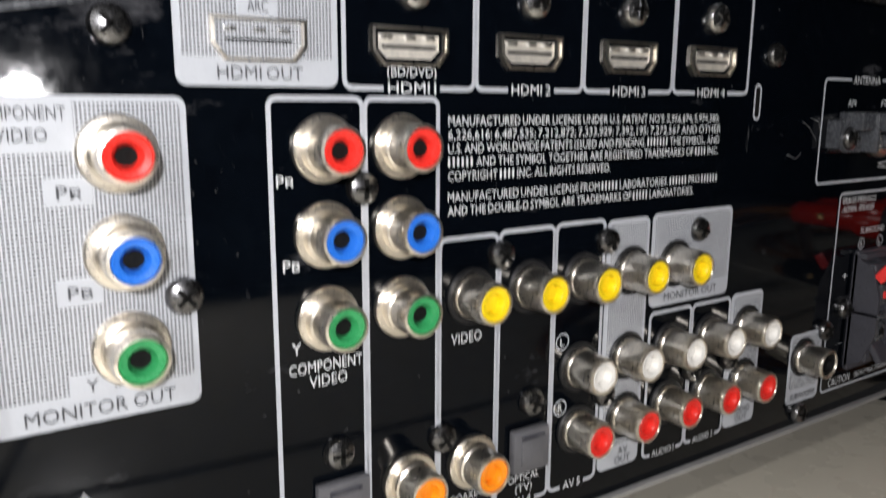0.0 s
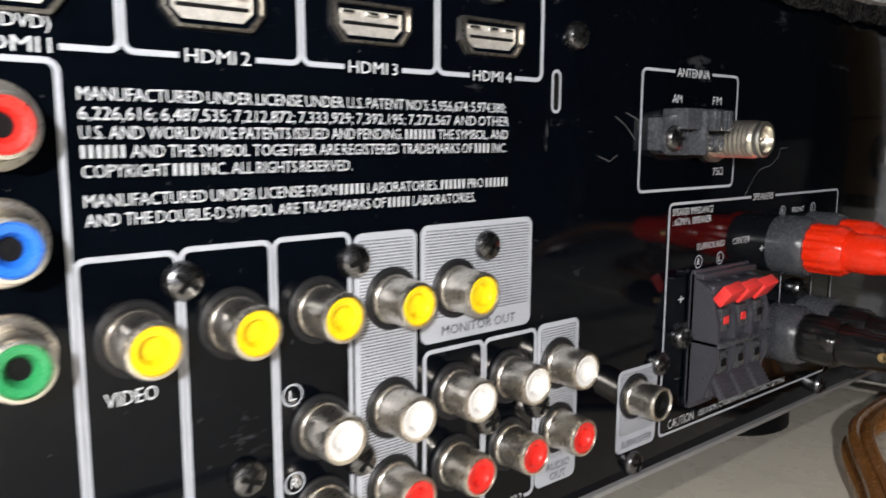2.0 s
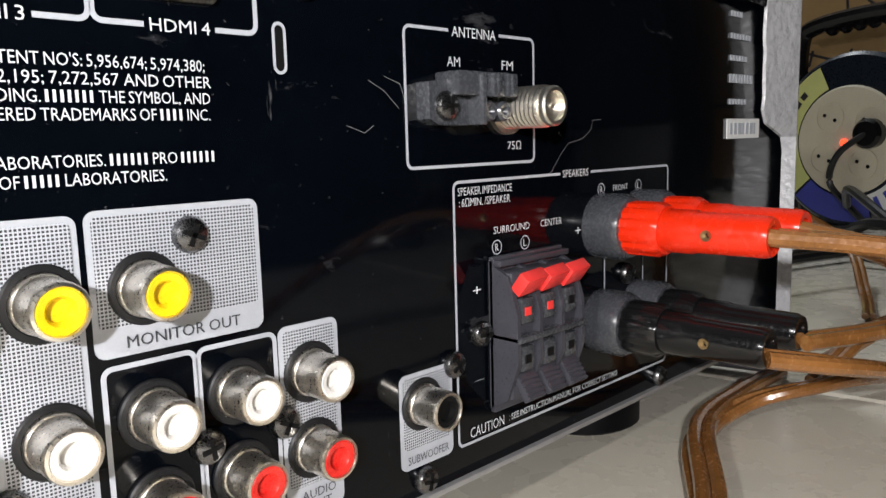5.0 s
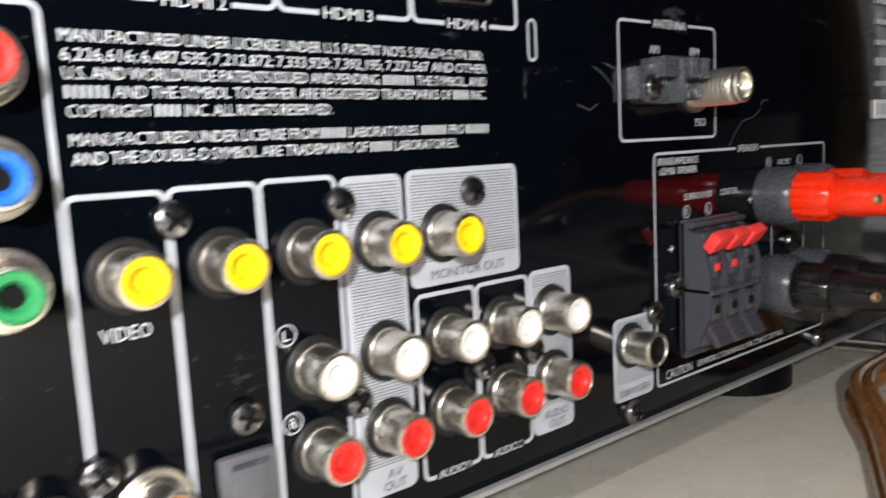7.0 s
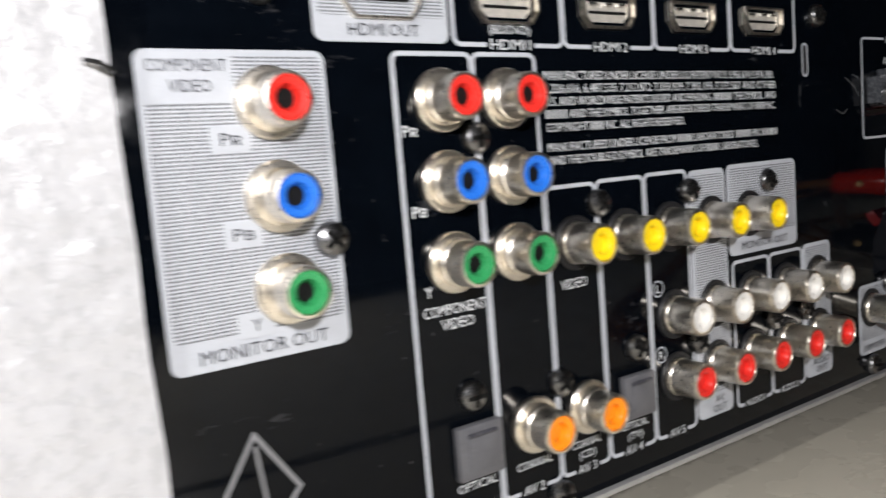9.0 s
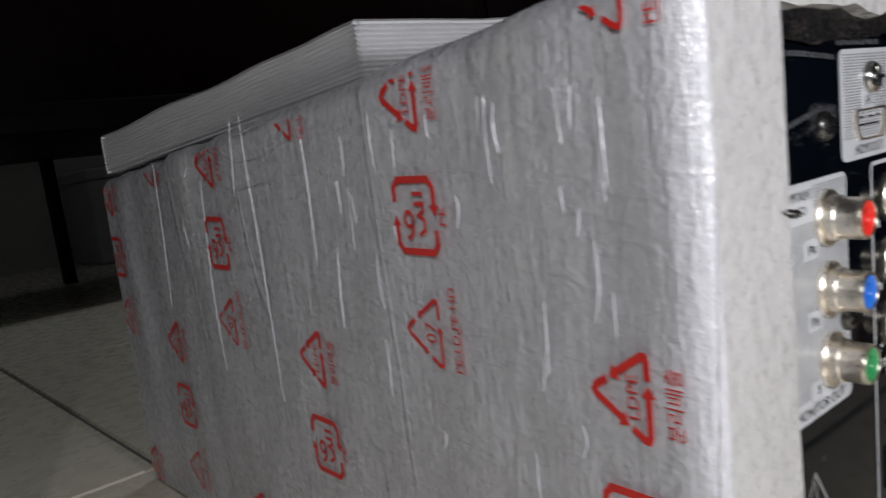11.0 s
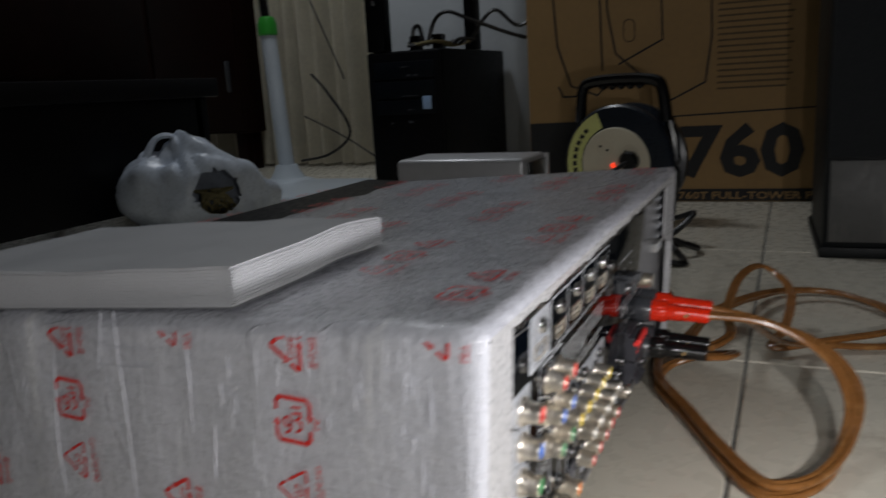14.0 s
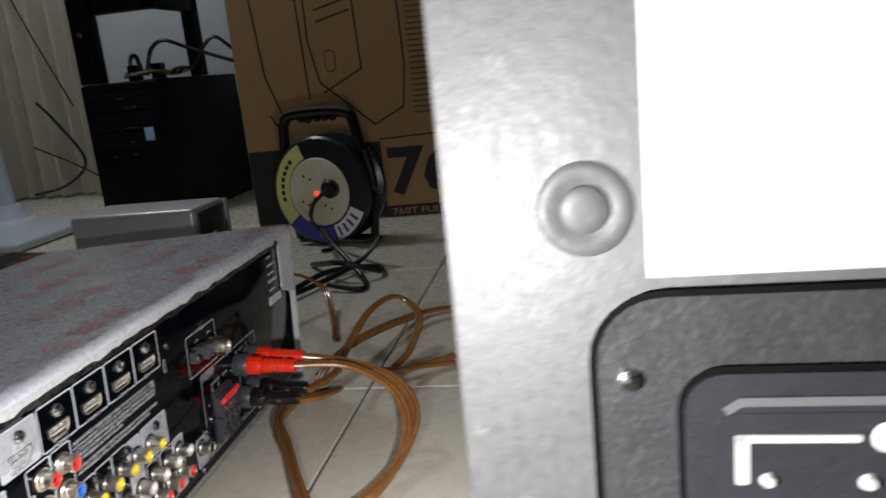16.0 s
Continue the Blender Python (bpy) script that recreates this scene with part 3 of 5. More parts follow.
part("insert", mesh_of("insert", lathe([(0.0036, -0.0070), (0.0036, -0.0084), (0.0024, -0.0084), (0.0020, -0.0060), (0.0001, -0.0060)], 24)), M_HOLE, s, "black plastic insert")

# screws with a cross recess
def cross_screw(r):
    bm = lathe([(r, 0), (r, -r * 0.28), (r * 0.86, -r * 0.52), (r * 0.5, -r * 0.70), (0.00005, -r * 0.76)], 24)
    return mesh_of("screw", bm)


def recess(r):
    bm = bmesh.new()
    for a, b in ((0.62, 0.13), (0.13, 0.62)):
        box(-r * a, r * a, -r * 0.80, -r * 0.60, -r * b, r * b, bm=bm)
    return mesh_of("cross_recess", bm, False)


small, small_x, large, large_x = cross_screw(0.0032), recess(0.0032), cross_screw(0.0037), recess(0.0037)
SMALL = ((0.0880, 0.1030), (0.1207, 0.0870), (0.1520, 0.0870), (0.1845, 0.0870), (0.1060, 0.0492), (0.1042, 0.0243), (0.1530, 0.0490), (0.1852, 0.0490), (0.2010, 0.0490), (0.2476, 0.0497), (0.2376, 0.0248), (0.0548, 0.0870))
for i, (x, z) in enumerate(SMALL):
    s = part("screw", small, M_DSCREW, rec, "black cross-head screw", at=(x, 0, z), turn=(0, 37 * i, 0))
    part("cross_recess", small_x, M_HOLE, s)
for i, (x, z) in enumerate(((0.0822, 0.0520), (0.1302, 0.0520), (0.0462, 0.1300), (0.2105, 0.1312), (0.2573, 0.0552), (0.3222, 0.0608), (0.3420, 0.0243))):
    s = part("screw", small, M_GSCREW if i < 2 else M_DSCREW, rec, "dull dark screw", at=(x, 0, z), turn=(0, 23 * i, 0))
    part("cross_recess", small_x, M_HOLE, s)
for k in range(5):
    s = part("screw", large, M_SILVER, rec, "bright steel screw above a video socket", at=(0.0703 + 0.0288 * k, 0, 0.1390), turn=(0, 31 * k, 0))
    part("cross_recess", large_x, M_DSCREW, s)

# flat digital video sockets
def hdmi(xc, zc):
    w, h = 0.0082, 0.0035
    pts = [(-w, h), (w, h), (w, -h * 0.25), (w * 0.74, -h), (-w * 0.74, -h), (-w, -h * 0.25)]
    bm = bmesh.new()
    rings = []
    for scale, y in ((1.0, 0.0), (1.0, -0.0012), (0.93, -0.0013), (0.90, 0.0002), (0.88, 0.0012)):
        rings.append([bm.verts.new((px * scale, y, pz * (scale if scale == 1 else scale - 0.06))) for px, pz in pts])
    for a, b in zip(rings, rings[1:]):
        for i in range(6):
            bm.faces.new((a[i], a[(i + 1) % 6], b[(i + 1) % 6], b[i]))
    bm.faces.new(rings[-1])
    shell = part("hdmi_socket", bm, M_NICKEL, rec, "bright metal digital video socket", at=(xc, 0, zc))
    part("cavity", plate([(px * 0.80, pz * 0.62) for px, pz in pts], -0.0001, 0.0009), mat_cavity, shell)
    part("tongue", box(-0.0058, 0.0058, -0.0004, 0.0005, -0.0004, 0.0002, 0.0001), M_HOLE, shell, "black contact tongue")
    for px in (-0.0062, -0.0012, 0.0030):
        part("spring_tab", box(px, px + 0.0022, -0.0011, 0.0, 0.0013, 0.0019, 0.0002), M_SILVER, shell)


mat_cavity = mat("socket_metal", (0.86, 0.82, 0.75), 0.6, 0.85, 0.25, 500)
for k in range(5):
    hdmi(0.0694 + 0.0290 * k, 0.1288)
# small service slot
part("slot_frame", stroke(arc(0.2045, 0.1222, 0.0012, 180, 0, 6) + arc(0.2045, 0.1158, 0.0012, 0, -180, 6), 0.0006, Y2, closed=True), M_PRINT, rec, "worn pale slot edge")
part("slot", plate(rrect(0.2034, 0.2056, 0.1148, 0.1232, 0.001), Y1, 0), M_HOLE, rec, "dark narrow slot")


def optical(xc, zc, w):
    b = part("optical_socket", box(xc - w / 2, xc + w / 2, -0.0022, 0.0, zc - w / 2, zc + w / 2, 0.0006), M_OPT, rec, "square dark optical socket with its shutter closed")
    part("shutter", box(xc - w * 0.3, xc + w * 0.3, -0.0026, -0.0018, zc - w * 0.32, zc + w * 0.32, 0.0003), M_OPT, b)
    part("hinge", lathe([(0.0005, -w * 0.3), (0.0005, w * 0.3)], 8, axis="X", at=(xc, -0.0026, zc + w * 0.33)), M_DGREY, b)


optical(0.0826, 0.0410, 0.0112)
optical(0.1294, 0.0410, 0.0104)

# aerial terminals
lug = [(0.2385, 0.1062), (0.2410, 0.1050), (0.2500, 0.1048), (0.2535, 0.1085), (0.2535, 0.1160), (0.2385, 0.1140)]
b = part("am_terminal", plate(lug, -0.0040, 0.0), M_SMOKE, rec, "smoky dark plastic spring terminal block")
part("upper_block", box(0.2440, 0.2612, -0.0075, 0.0, 0.1112, 0.1164, 0.0005), M_SMOKE, b)
part("side_web", box(0.2505, 0.2520, -0.0085, 0.0, 0.1048, 0.1160, 0.0004), M_SMOKE, b)
for x in (0.2545, 0.2592):
    part("lever", box(x - 0.0018, x + 0.0018, -0.0098, -0.0060, 0.1108, 0.1160, 0.0005), M_SMOKE, b, "smoky clear lever")
    part("lever_rib", box(x - 0.0008, x + 0.0002, -0.0102, -0.0090, 0.1112, 0.1158, 0.0002), M_SMOKE, b)
    c = part("wire_hole", lathe([(0.0023, -0.0040), (0.0023, -0.0072), (0.0018, -0.0078), (0.0010, -0.0076), (0.0001, -0.0066)], 18, at=(x - 0.0004, 0, 0.1078)), M_SMOKE, b)
s = part("screw", small, M_DSCREW, b, at=(0.2433, -0.0038, 0.1090))
part("cross_recess", small_x, M_HOLE, s)
prof = [(0.0062, 0.0), (0.0062, -0.0014), (0.0048, -0.0015)]
for k in range(9):
    prof += [(0.0049, -0.0022 - 0.00125 * k), (0.0049, -0.0025 - 0.00125 * k), (0.0041, -0.0030 - 0.00125 * k)]
prof += [(0.0046, -0.0138), (0.0046, -0.0150), (0.0042, -0.0154), (0.0034, -0.0154), (0.0033, -0.0140), (0.0006, -0.0140), (0.0005, -0.0146), (0.0001, -0.0146)]
part("aerial_socket", lathe(prof, 32, at=(0.2675, 0, 0.1088)), mat("silvered_brass", (0.86, 0.82, 0.74), 0.34, 1.0, 0.05, 300), rec, "threaded metal aerial socket")

# push terminals for the surround speakers
side = [(0.0, 0.0355), (-0.0055, 0.0385), (-0.0090, 0.0480), (-0.0090, 0.0600), (-0.0062, 0.0690), (0.0, 0.0722)]
b = part("push_terminal", box(0.2606, 0.2884, -0.0016, 0.0, 0.0345, 0.0735, 0.0004), M_DGREY, rec, "dusty dark grey push terminals with red and black levers")
for x in (0.2612, 0.2697, 0.2786, 0.2872):
    bm = bmesh.new()
    l = [bm.verts.new((x - 0.0006, y, z)) for y, z in side]
    r = [bm.verts.new((x + 0.0006, y, z)) for y, z in side]
    bm.faces.new(l)
    bm.faces.new(r)
    for i in range(6):
        bm.faces.new((l[i], l[(i + 1) % 6], r[(i + 1) % 6], r[i]))
    part("divider", bm, M_DGREY, b)
part("shelf", box(0.2606, 0.2880, -0.0098, 0.0, 0.0532, 0.0548, 0.0004), M_SMOKE, b, "dusty middle shelf")
part("core", box(0.2614, 0.2870, -0.0068, 0.0, 0.0385, 0.0700, 0.0006), M_DGREY, b)
part("cap", box(0.2606, 0.2880, -0.0040, 0.0, 0.0712, 0.0728, 0.0003), M_DGREY, b)
for k in range(3):
    x = 0.26545 + 0.00875 * k
    lv = box(-0.00434, 0.00434, -0.0032, 0.002, -0.0016, 0.0016, 0.0003)
    for v in lv.verts:
        v.co.z += 0.00035 * (v.co.x / 0.0041)
    part("lever", lv, M_LRED, b, "red push lever", at=(x, -0.0086, 0.0672), turn=(-52, 0, 0))
    lv = box(-0.0034, 0.0034, -0.0062, 0.001, -0.0009, 0.0009, 0.0003)
    for r in range(5):
        box(-0.0032, 0.0032, -0.0060 + 0.0012 * r, -0.0054 + 0.0012 * r, 0.0006, 0.0013, bm=lv)
    part("lever", lv, M_DGREY, b, "ribbed black push lever", at=(x, -0.0070, 0.0440), turn=(56, 0, 0))
    for z in (0.0608, 0.0490):
        w = part("wire_gate", box(x - 0.0027, x + 0.0022, -0.0086, -0.0060, z - 0.0034, z + 0.0030, 0.0006), M_SMOKE, b)
        part("hole", box(x - 0.0016, x + 0.0004, -0.0090, -0.008, z - 0.0012, z + 0.0008), M_LRED if z > 0.055 and k < 2 else M_HOLE, w)
outline([(0.3105, 0.0560), (0.3105, 0.0680)], 0.0006)
outline([(0.3315, 0.0560), (0.3315, 0.0700)], 0.0006)


# binding posts with banana plugs
def plug(x, z, body, colour):
    c = part("binding_post", lathe([(0.0092, 0), (0.0092, -0.0085), (0.0082, -0.0105), (0.0070, -0.0106)], 30, at=(x, 0, z)), M_SMOKE, rec, "dusty smoke-grey binding post")
    prof = bmesh.new()
    n = 48
    rings = []
    for y, r in ((-0.0100, 0.0066), (-0.0102, 0.0074), (-0.0195, 0.0074), (-0.0212, 0.0064), (-0.0214, 0.004)):
        rings.append([prof.verts.new((x + (r - (0.0006 if i % 4 == 0 and r > 0.0065 else 0)) * math.cos(2 * math.pi * i / n), y, z + (r - (0.0006 if i % 4 == 0 and r > 0.0065 else 0)) * math.sin(2 * math.pi * i / n))) for i in range(n)])
    for a, d in zip(rings, rings[1:]):
        for i in range(n):
            prof.faces.new((a[i], a[(i + 1) % n], d[(i + 1) % n], d[i]))
    part("knob", prof, body, c, colour + " ribbed knob")
    p = thing("banana_plug", colour + " plastic banana plug pushed into a binding post", "plug", group="speaker plugs")
    p.matrix_world = LEAN
    part("barrel", lathe([(0.0046, -0.0200), (0.0058, -0.0206), (0.0058, -0.0290), (0.0054, -0.0300), (0.0052, -0.0475), (0.0046, -0.0490), (0.0030, -0.0488), (0.0028, -0.0460)], 28, at=(x, 0, z)), body, p)
    part("set_screw", lathe([(0.0014, 0.0), (0.0014, 0.0006), (0.0007, 0.0006), (0.0001, 0.0003)], 14, axis="X", at=(0, 0, 0)), mat_brass, p, "small brass set screw", at=(x - 0.0053, -0.0345, z), turn=(0, 0, 180))


mat_brass = mat("brass", (0.6, 0.42, 0.2), 0.3, 1.0)
for x in (0.3085, 0.3285):
    plug(x, 0.0765, M_PLUGR, "red")
    plug(x, 0.0490, M_PLUGB, "black")


# ---- foam wrapping ----
wrap = thing("foam_wrapping", "pale foam sheet with red recycling marks wrapped round the receiver", "packaging")
wrap.matrix_world = LEAN
RIM, RIM_DEPTH = 0.0045, 0.007
XL, XR, YF, YB, R = -0.0095, 0.4405, -0.0055, 0.303, 0.006


def top_z(y):
    return 0.1625 - 0.1 * max(y, 0)


def profile(y):
    """Outer line of the wrapping round the case at depth y, from the floor up the near side, over the top and down."""
    zt = top_z(y)
    zb = 0.001 - 0.0524 * max(y, 0)
    pts = [(XL, zb + (zt - R - zb) * i / 30, -1, 0) for i in range(31)]
    pts += [(XL + R - R * math.cos(radians(a)), zt - R + R * math.sin(radians(a)), -math.cos(radians(a)), math.sin(radians(a))) for a in (15, 30, 45, 60, 75)]
    n = 70
    pts += [(XL + R + (XR - XL - 2 * R) * i / n, zt, 0, 1) for i in range(n + 1)]
    pts += [(XR - R + R * math.sin(radians(a)), zt - R + R * math.cos(radians(a)), math.sin(radians(a)), math.cos(radians(a))) for a in (15, 30, 45, 60, 75)]
    pts += [(XR, zt - R - (zt - R - zb) * i / 30, 1, 0) for i in range(31)]
    return pts


def bumpy(x, y, z):
    n = noise.noise(Vector((x * 30, y * 45, z * 14))) * 0.0009 + noise.noise(Vector((x * 110, y * 130, z * 60))) * 0.0003
    fold = max(0, min(1, (y - 0.13) / 0.06)) * (0.0022 * abs(noise.noise(Vector((y * 60 + 1.5 * z, 3, z * 4)))) ** 0.7 - 0.0008)
    return n - (fold if x < 0 else 0)


bm = bmesh.new()
rings = []
NY = 44
for j in range(NY + 1):
    y = YB + (YF + RIM_DEPTH - YB) * j / NY
    rings.append([bm.verts.new((x + nx * bumpy(x, y, z), y, z + nz * bumpy(x, y, z))) for x, z, nx, nz in profile(y)])
for s in (0.15, 0.3, 0.45, 0.6, 0.8, 1.0):
    a = radians(90 * s)
    rings.append([bm.verts.new((x - nx * RIM * (1 - math.cos(a)), YF + RIM_DEPTH * (1 - math.sin(a)), z - nz * RIM * (1 - math.cos(a)))) for x, z, nx, nz in profile(0)])
for a, b in zip(rings, rings[1:]):
    for i in range(len(a) - 1):
        bm.faces.new((a[i], a[i + 1], b[i + 1], b[i]))
bm.faces.new(rings[0])
part("sheet", bm, M_FOAM, wrap, "pale silvery foam sheet, creased")
CREASES = (
    (((0.1521, 0.1502), (0.1522, 0.1332), (0.151, 0.1102), (0.1506, 0.0832), (0.1501, 0.0562)), 0.0011),
    (((0.1166, 0.1431), (0.1159, 0.1281), (0.1166, 0.104)), 0.0012),
    (((0.2325, 0.137), (0.2341, 0.1109), (0.2384, 0.0786)), 0.0011),
    (((0.1891, 0.1303), (0.1918, 0.1061), (0.1936, 0.083), (0.1924, 0.059)), 0.001),
    (((0.1008, 0.1279), (0.1004, 0.1189)), 0.0011),
    (((0.1049, 0.1097), (0.1062, 0.0966), (0.1067, 0.0865)), 0.001),
    (((0.2087, 0.1032), (0.2105, 0.1181), (0.2003, 0.1347)), 0.0008),
    (((0.1607, 0.1428), (0.1488, 0.1444), (0.1348, 0.1461)), 0.0006),
    (((0.1643, 0.1346), (0.1493, 0.1354), (0.1353, 0.1361)), 0.0005),
    (((0.1658, 0.1255), (0.1499, 0.1273), (0.1339, 0.1292)), 0.0005),
    (((0.1591, 0.1499), (0.1613, 0.1357), (0.1637, 0.1236)), 0.0006),
)
# long shiny creases pressed into the near side, and a few fine scratches across them


def crease(pts, width, proud):
    bm = bmesh.new()
    line = spline([(XL - 0.0004, y, z) for y, z in pts], 6)
    rows = []
    for i, p in enumerate(line):
        k = math.sin(math.pi * (0.06 + 0.88 * i / (len(line) - 1))) ** 0.6
        along = line[min(i + 1, len(line) - 1)] - line[max(i - 1, 0)]
        across = Vector((0, -along.z, along.y)).normalized() * width / 2 * (0.7 + 0.3 * noise.noise(p * 400))
        rows.append([bm.verts.new(p - across * k), bm.verts.new(p - across * 0.4 * k - Vector((proud * k, 0, 0))), bm.verts.new(p + across * 0.4 * k - Vector((proud * k, 0, 0))), bm.verts.new(p + across * k)])
    for a, b in zip(rows, rows[1:]):
        for i in range(3):
            bm.faces.new((a[i], a[i + 1], b[i + 1], b[i]))
    part("crease", bm, M_SHEEN, wrap)


for pts, width in CREASES:
    crease(pts, width, 0.0004)
rng = random.Random(4)
for k in range(26):
    y, z0 = 0.012 + 0.085 * rng.random() ** 1.4, 0.146 - 0.085 * rng.random() ** 1.6
    long = 0.005 + 0.014 * rng.random()
    crease([(y, z0), (y + 0.0012 * (rng.random() - 0.5), z0 - long / 2), (y + 0.0022 * (rng.random() - 0.5), z0 - long)], 0.0006 + 0.0005 * rng.random(), 0.00028)
# the turned-in rim round the rear panel, torn along the top and at the far end
bm = bmesh.new()
outer, mid, inner = [], [], []
P0 = profile(0)
for i, (x, z, nx, nz) in enumerate(P0):
    if x < XL + 0.0061 and nz < 0.5:
        w = 0.0295 + 0.002 * (1 - z / 0.15) + 0.0006 * noise.noise(Vector((z * 60, 0, 0)))
    elif x > XR - 0.0061 and nz < 0.5:
        w = 0.0025 + 0.023 * max(0, min(1, (z - 0.098 - 0.006 * noise.noise(Vector((z * 200, 7, 0)))) / 0.008)) + 0.002 * noise.noise(Vector((z * 90, 3, 0)))
    else:
        w = 0.0085 + 0.0026 * noise.noise(Vector((x * 70, 5, 0))) + 0.0012 * noise.noise(Vector((x * 300, 9, 0)))
        if x < 0.012:
            w = w + (0.0292 - w) * (1 - max(0, x + 0.003) / 0.015)
        if x > 0.412:
            w = w + (0.0255 - w) * min(1, (x - 0.412) / 0.02)
    o = Vector((x - nx * RIM, YF, z - nz * RIM))
    d = Vector((-nx, 0, -nz))
    outer.append(bm.verts.new(o))
    sink = 0.0040 if x > 0.40 else 0.0006
    mid.append(bm.verts.new(o + d * max(w - RIM + 0.0005, 0.001) + Vector((0, sink, 0))))
    inner.append(bm.verts.new(o + d * max(w - RIM + 0.0005, 0.001) + Vector((0, 0.005, 0)) + d * 0.0004))
for i in range(len(outer) - 1):
    bm.faces.new((outer[i], outer[i + 1], mid[i + 1], mid[i]))
    bm.faces.new((mid[i], mid[i + 1], inner[i + 1], inner[i]))
part("rim", bm, M_FOAME, wrap, "white turned-in foam rim with a torn edge")
# torn dark packing tape under the upper rim
bm = bmesh.new()
top, low = [], []
for i in range(121):
    x = 0.020 + 0.40 * i / 120
    top.append(bm.verts.new((x, -0.0022 - 0.0012 * noise.noise(Vector((x * 80, 1, 0))), 0.1555)))
    low.append(bm.verts.new((x, -0.0012, 0.1475 + 0.0018 * noise.noise(Vector((x * 60, 2, 0))) + 0.001 * noise.noise(Vector((x * 240, 4, 0))))))
for i in range(120):
    bm.faces.new((top[i], top[i + 1], low[i + 1], low[i]))
part("tape", bm, mat("crinkled_dark_tape", (0.008, 0.008, 0.009), 0.16, var=0.3, scale=80, bump=0.004, bscale=170, spec=0.6), wrap, "crinkled torn dark tape")
for pts in (((0.022, 0.1455), (0.036, 0.1452), (0.052, 0.1440)), ((0.022, 0.1300), (0.032, 0.1315), (0.043, 0.1335)), ((0.053, 0.1470), (0.075, 0.1468))):
    part("tape_edge", stroke([(p[0], p[1]) for p in pts], 0.0011, -0.0006), M_SMOKE, wrap, "dusty tape edge")


part("tape_curl", tube(spline([(0.0175, -0.0062, 0.1168), (0.0192, -0.0072, 0.1162), (0.0208, -0.0058, 0.1152), (0.0214, -0.0020, 0.1158)], 6), 0.0006, 6, flat=0.6), M_PLUGB, wrap, "black torn end of tape")


# red recycling marks
def arrowhead(bm, p, d, size):
    d = Vector(d).normalized()
    n = Vector((-d.y, d.x))
    p = Vector(p)
    bm.faces.new([bm.verts.new((q.x, 0, q.y)) for q in (p + d * size, p + n * size * 0.75, p - n * size * 0.75)])


def mark_triangle(text, bold):
    bm = bmesh.new()
    r, w = 0.0125, 0.0020 if bold else 0.0014
    c = [Vector((r * math.cos(radians(a)), r * math.sin(radians(a)))) for a in (90, 210, 330)]
    for k in range(3):
        a, b, d = c[k], c[(k + 1) % 3], c[(k + 2) % 3]
        s, e = a.lerp(d, 0.30), a.lerp(b, 0.52)
        pts = [s, a.lerp(d, 0.10), a.lerp((b + d) / 2, 0.06), a.lerp(b, 0.10), e]
        stroke([(p.x, p.y) for p in pts], w, 0, bm)
        arrowhead(bm, e, b - a, w * 1.5)
    words(text, 0.0105 if len(text) > 2 else 0.0062, 0.0036 if len(text) > 2 else 0.0055, bm, at=(0, -0.0012))
    return bm


def mark_square():
    bm = bmesh.new()
    h = 0.0105
    for s in (1, -1):
        pts = [(s * -0.004, s * -h), (s * -0.0082, s * -h), (s * -h, s * -0.0082), (s * -h, s * 0.0082), (s * -0.0082, s * h), (s * -0.003, s * h)]
        stroke(pts, 0.0021, 0, bm)
        arrowhead(bm, pts[-1], (s, 0), 0.0032)
    # two simple strokes and a ring inside
    stroke([(-0.0010 + 0.0023 * math.sin(k * 0.7), 0.0036 - 0.0023 * math.cos(k * 0.7)) for k in range(9)], 0.0012, 0, bm, True)
    stroke([(-0.0010, 0.0014), (-0.0042, 0.0016), (-0.0062, 0.0032), (-0.0066, 0.0052)], 0.0013, 0, bm)
    stroke([(0.0064, 0.0006), (0.0064, -0.0050)], 0.0012, 0, bm)
    stroke([(0.0034, 0.0002), (0.0036, -0.0046), (0.0014, -0.0044), (0.0002, -0.0018), (-0.0010, -0.0048), (-0.0040, -0.0048), (-0.0056, -0.0016)], 0.0013, 0, bm)
    return bm


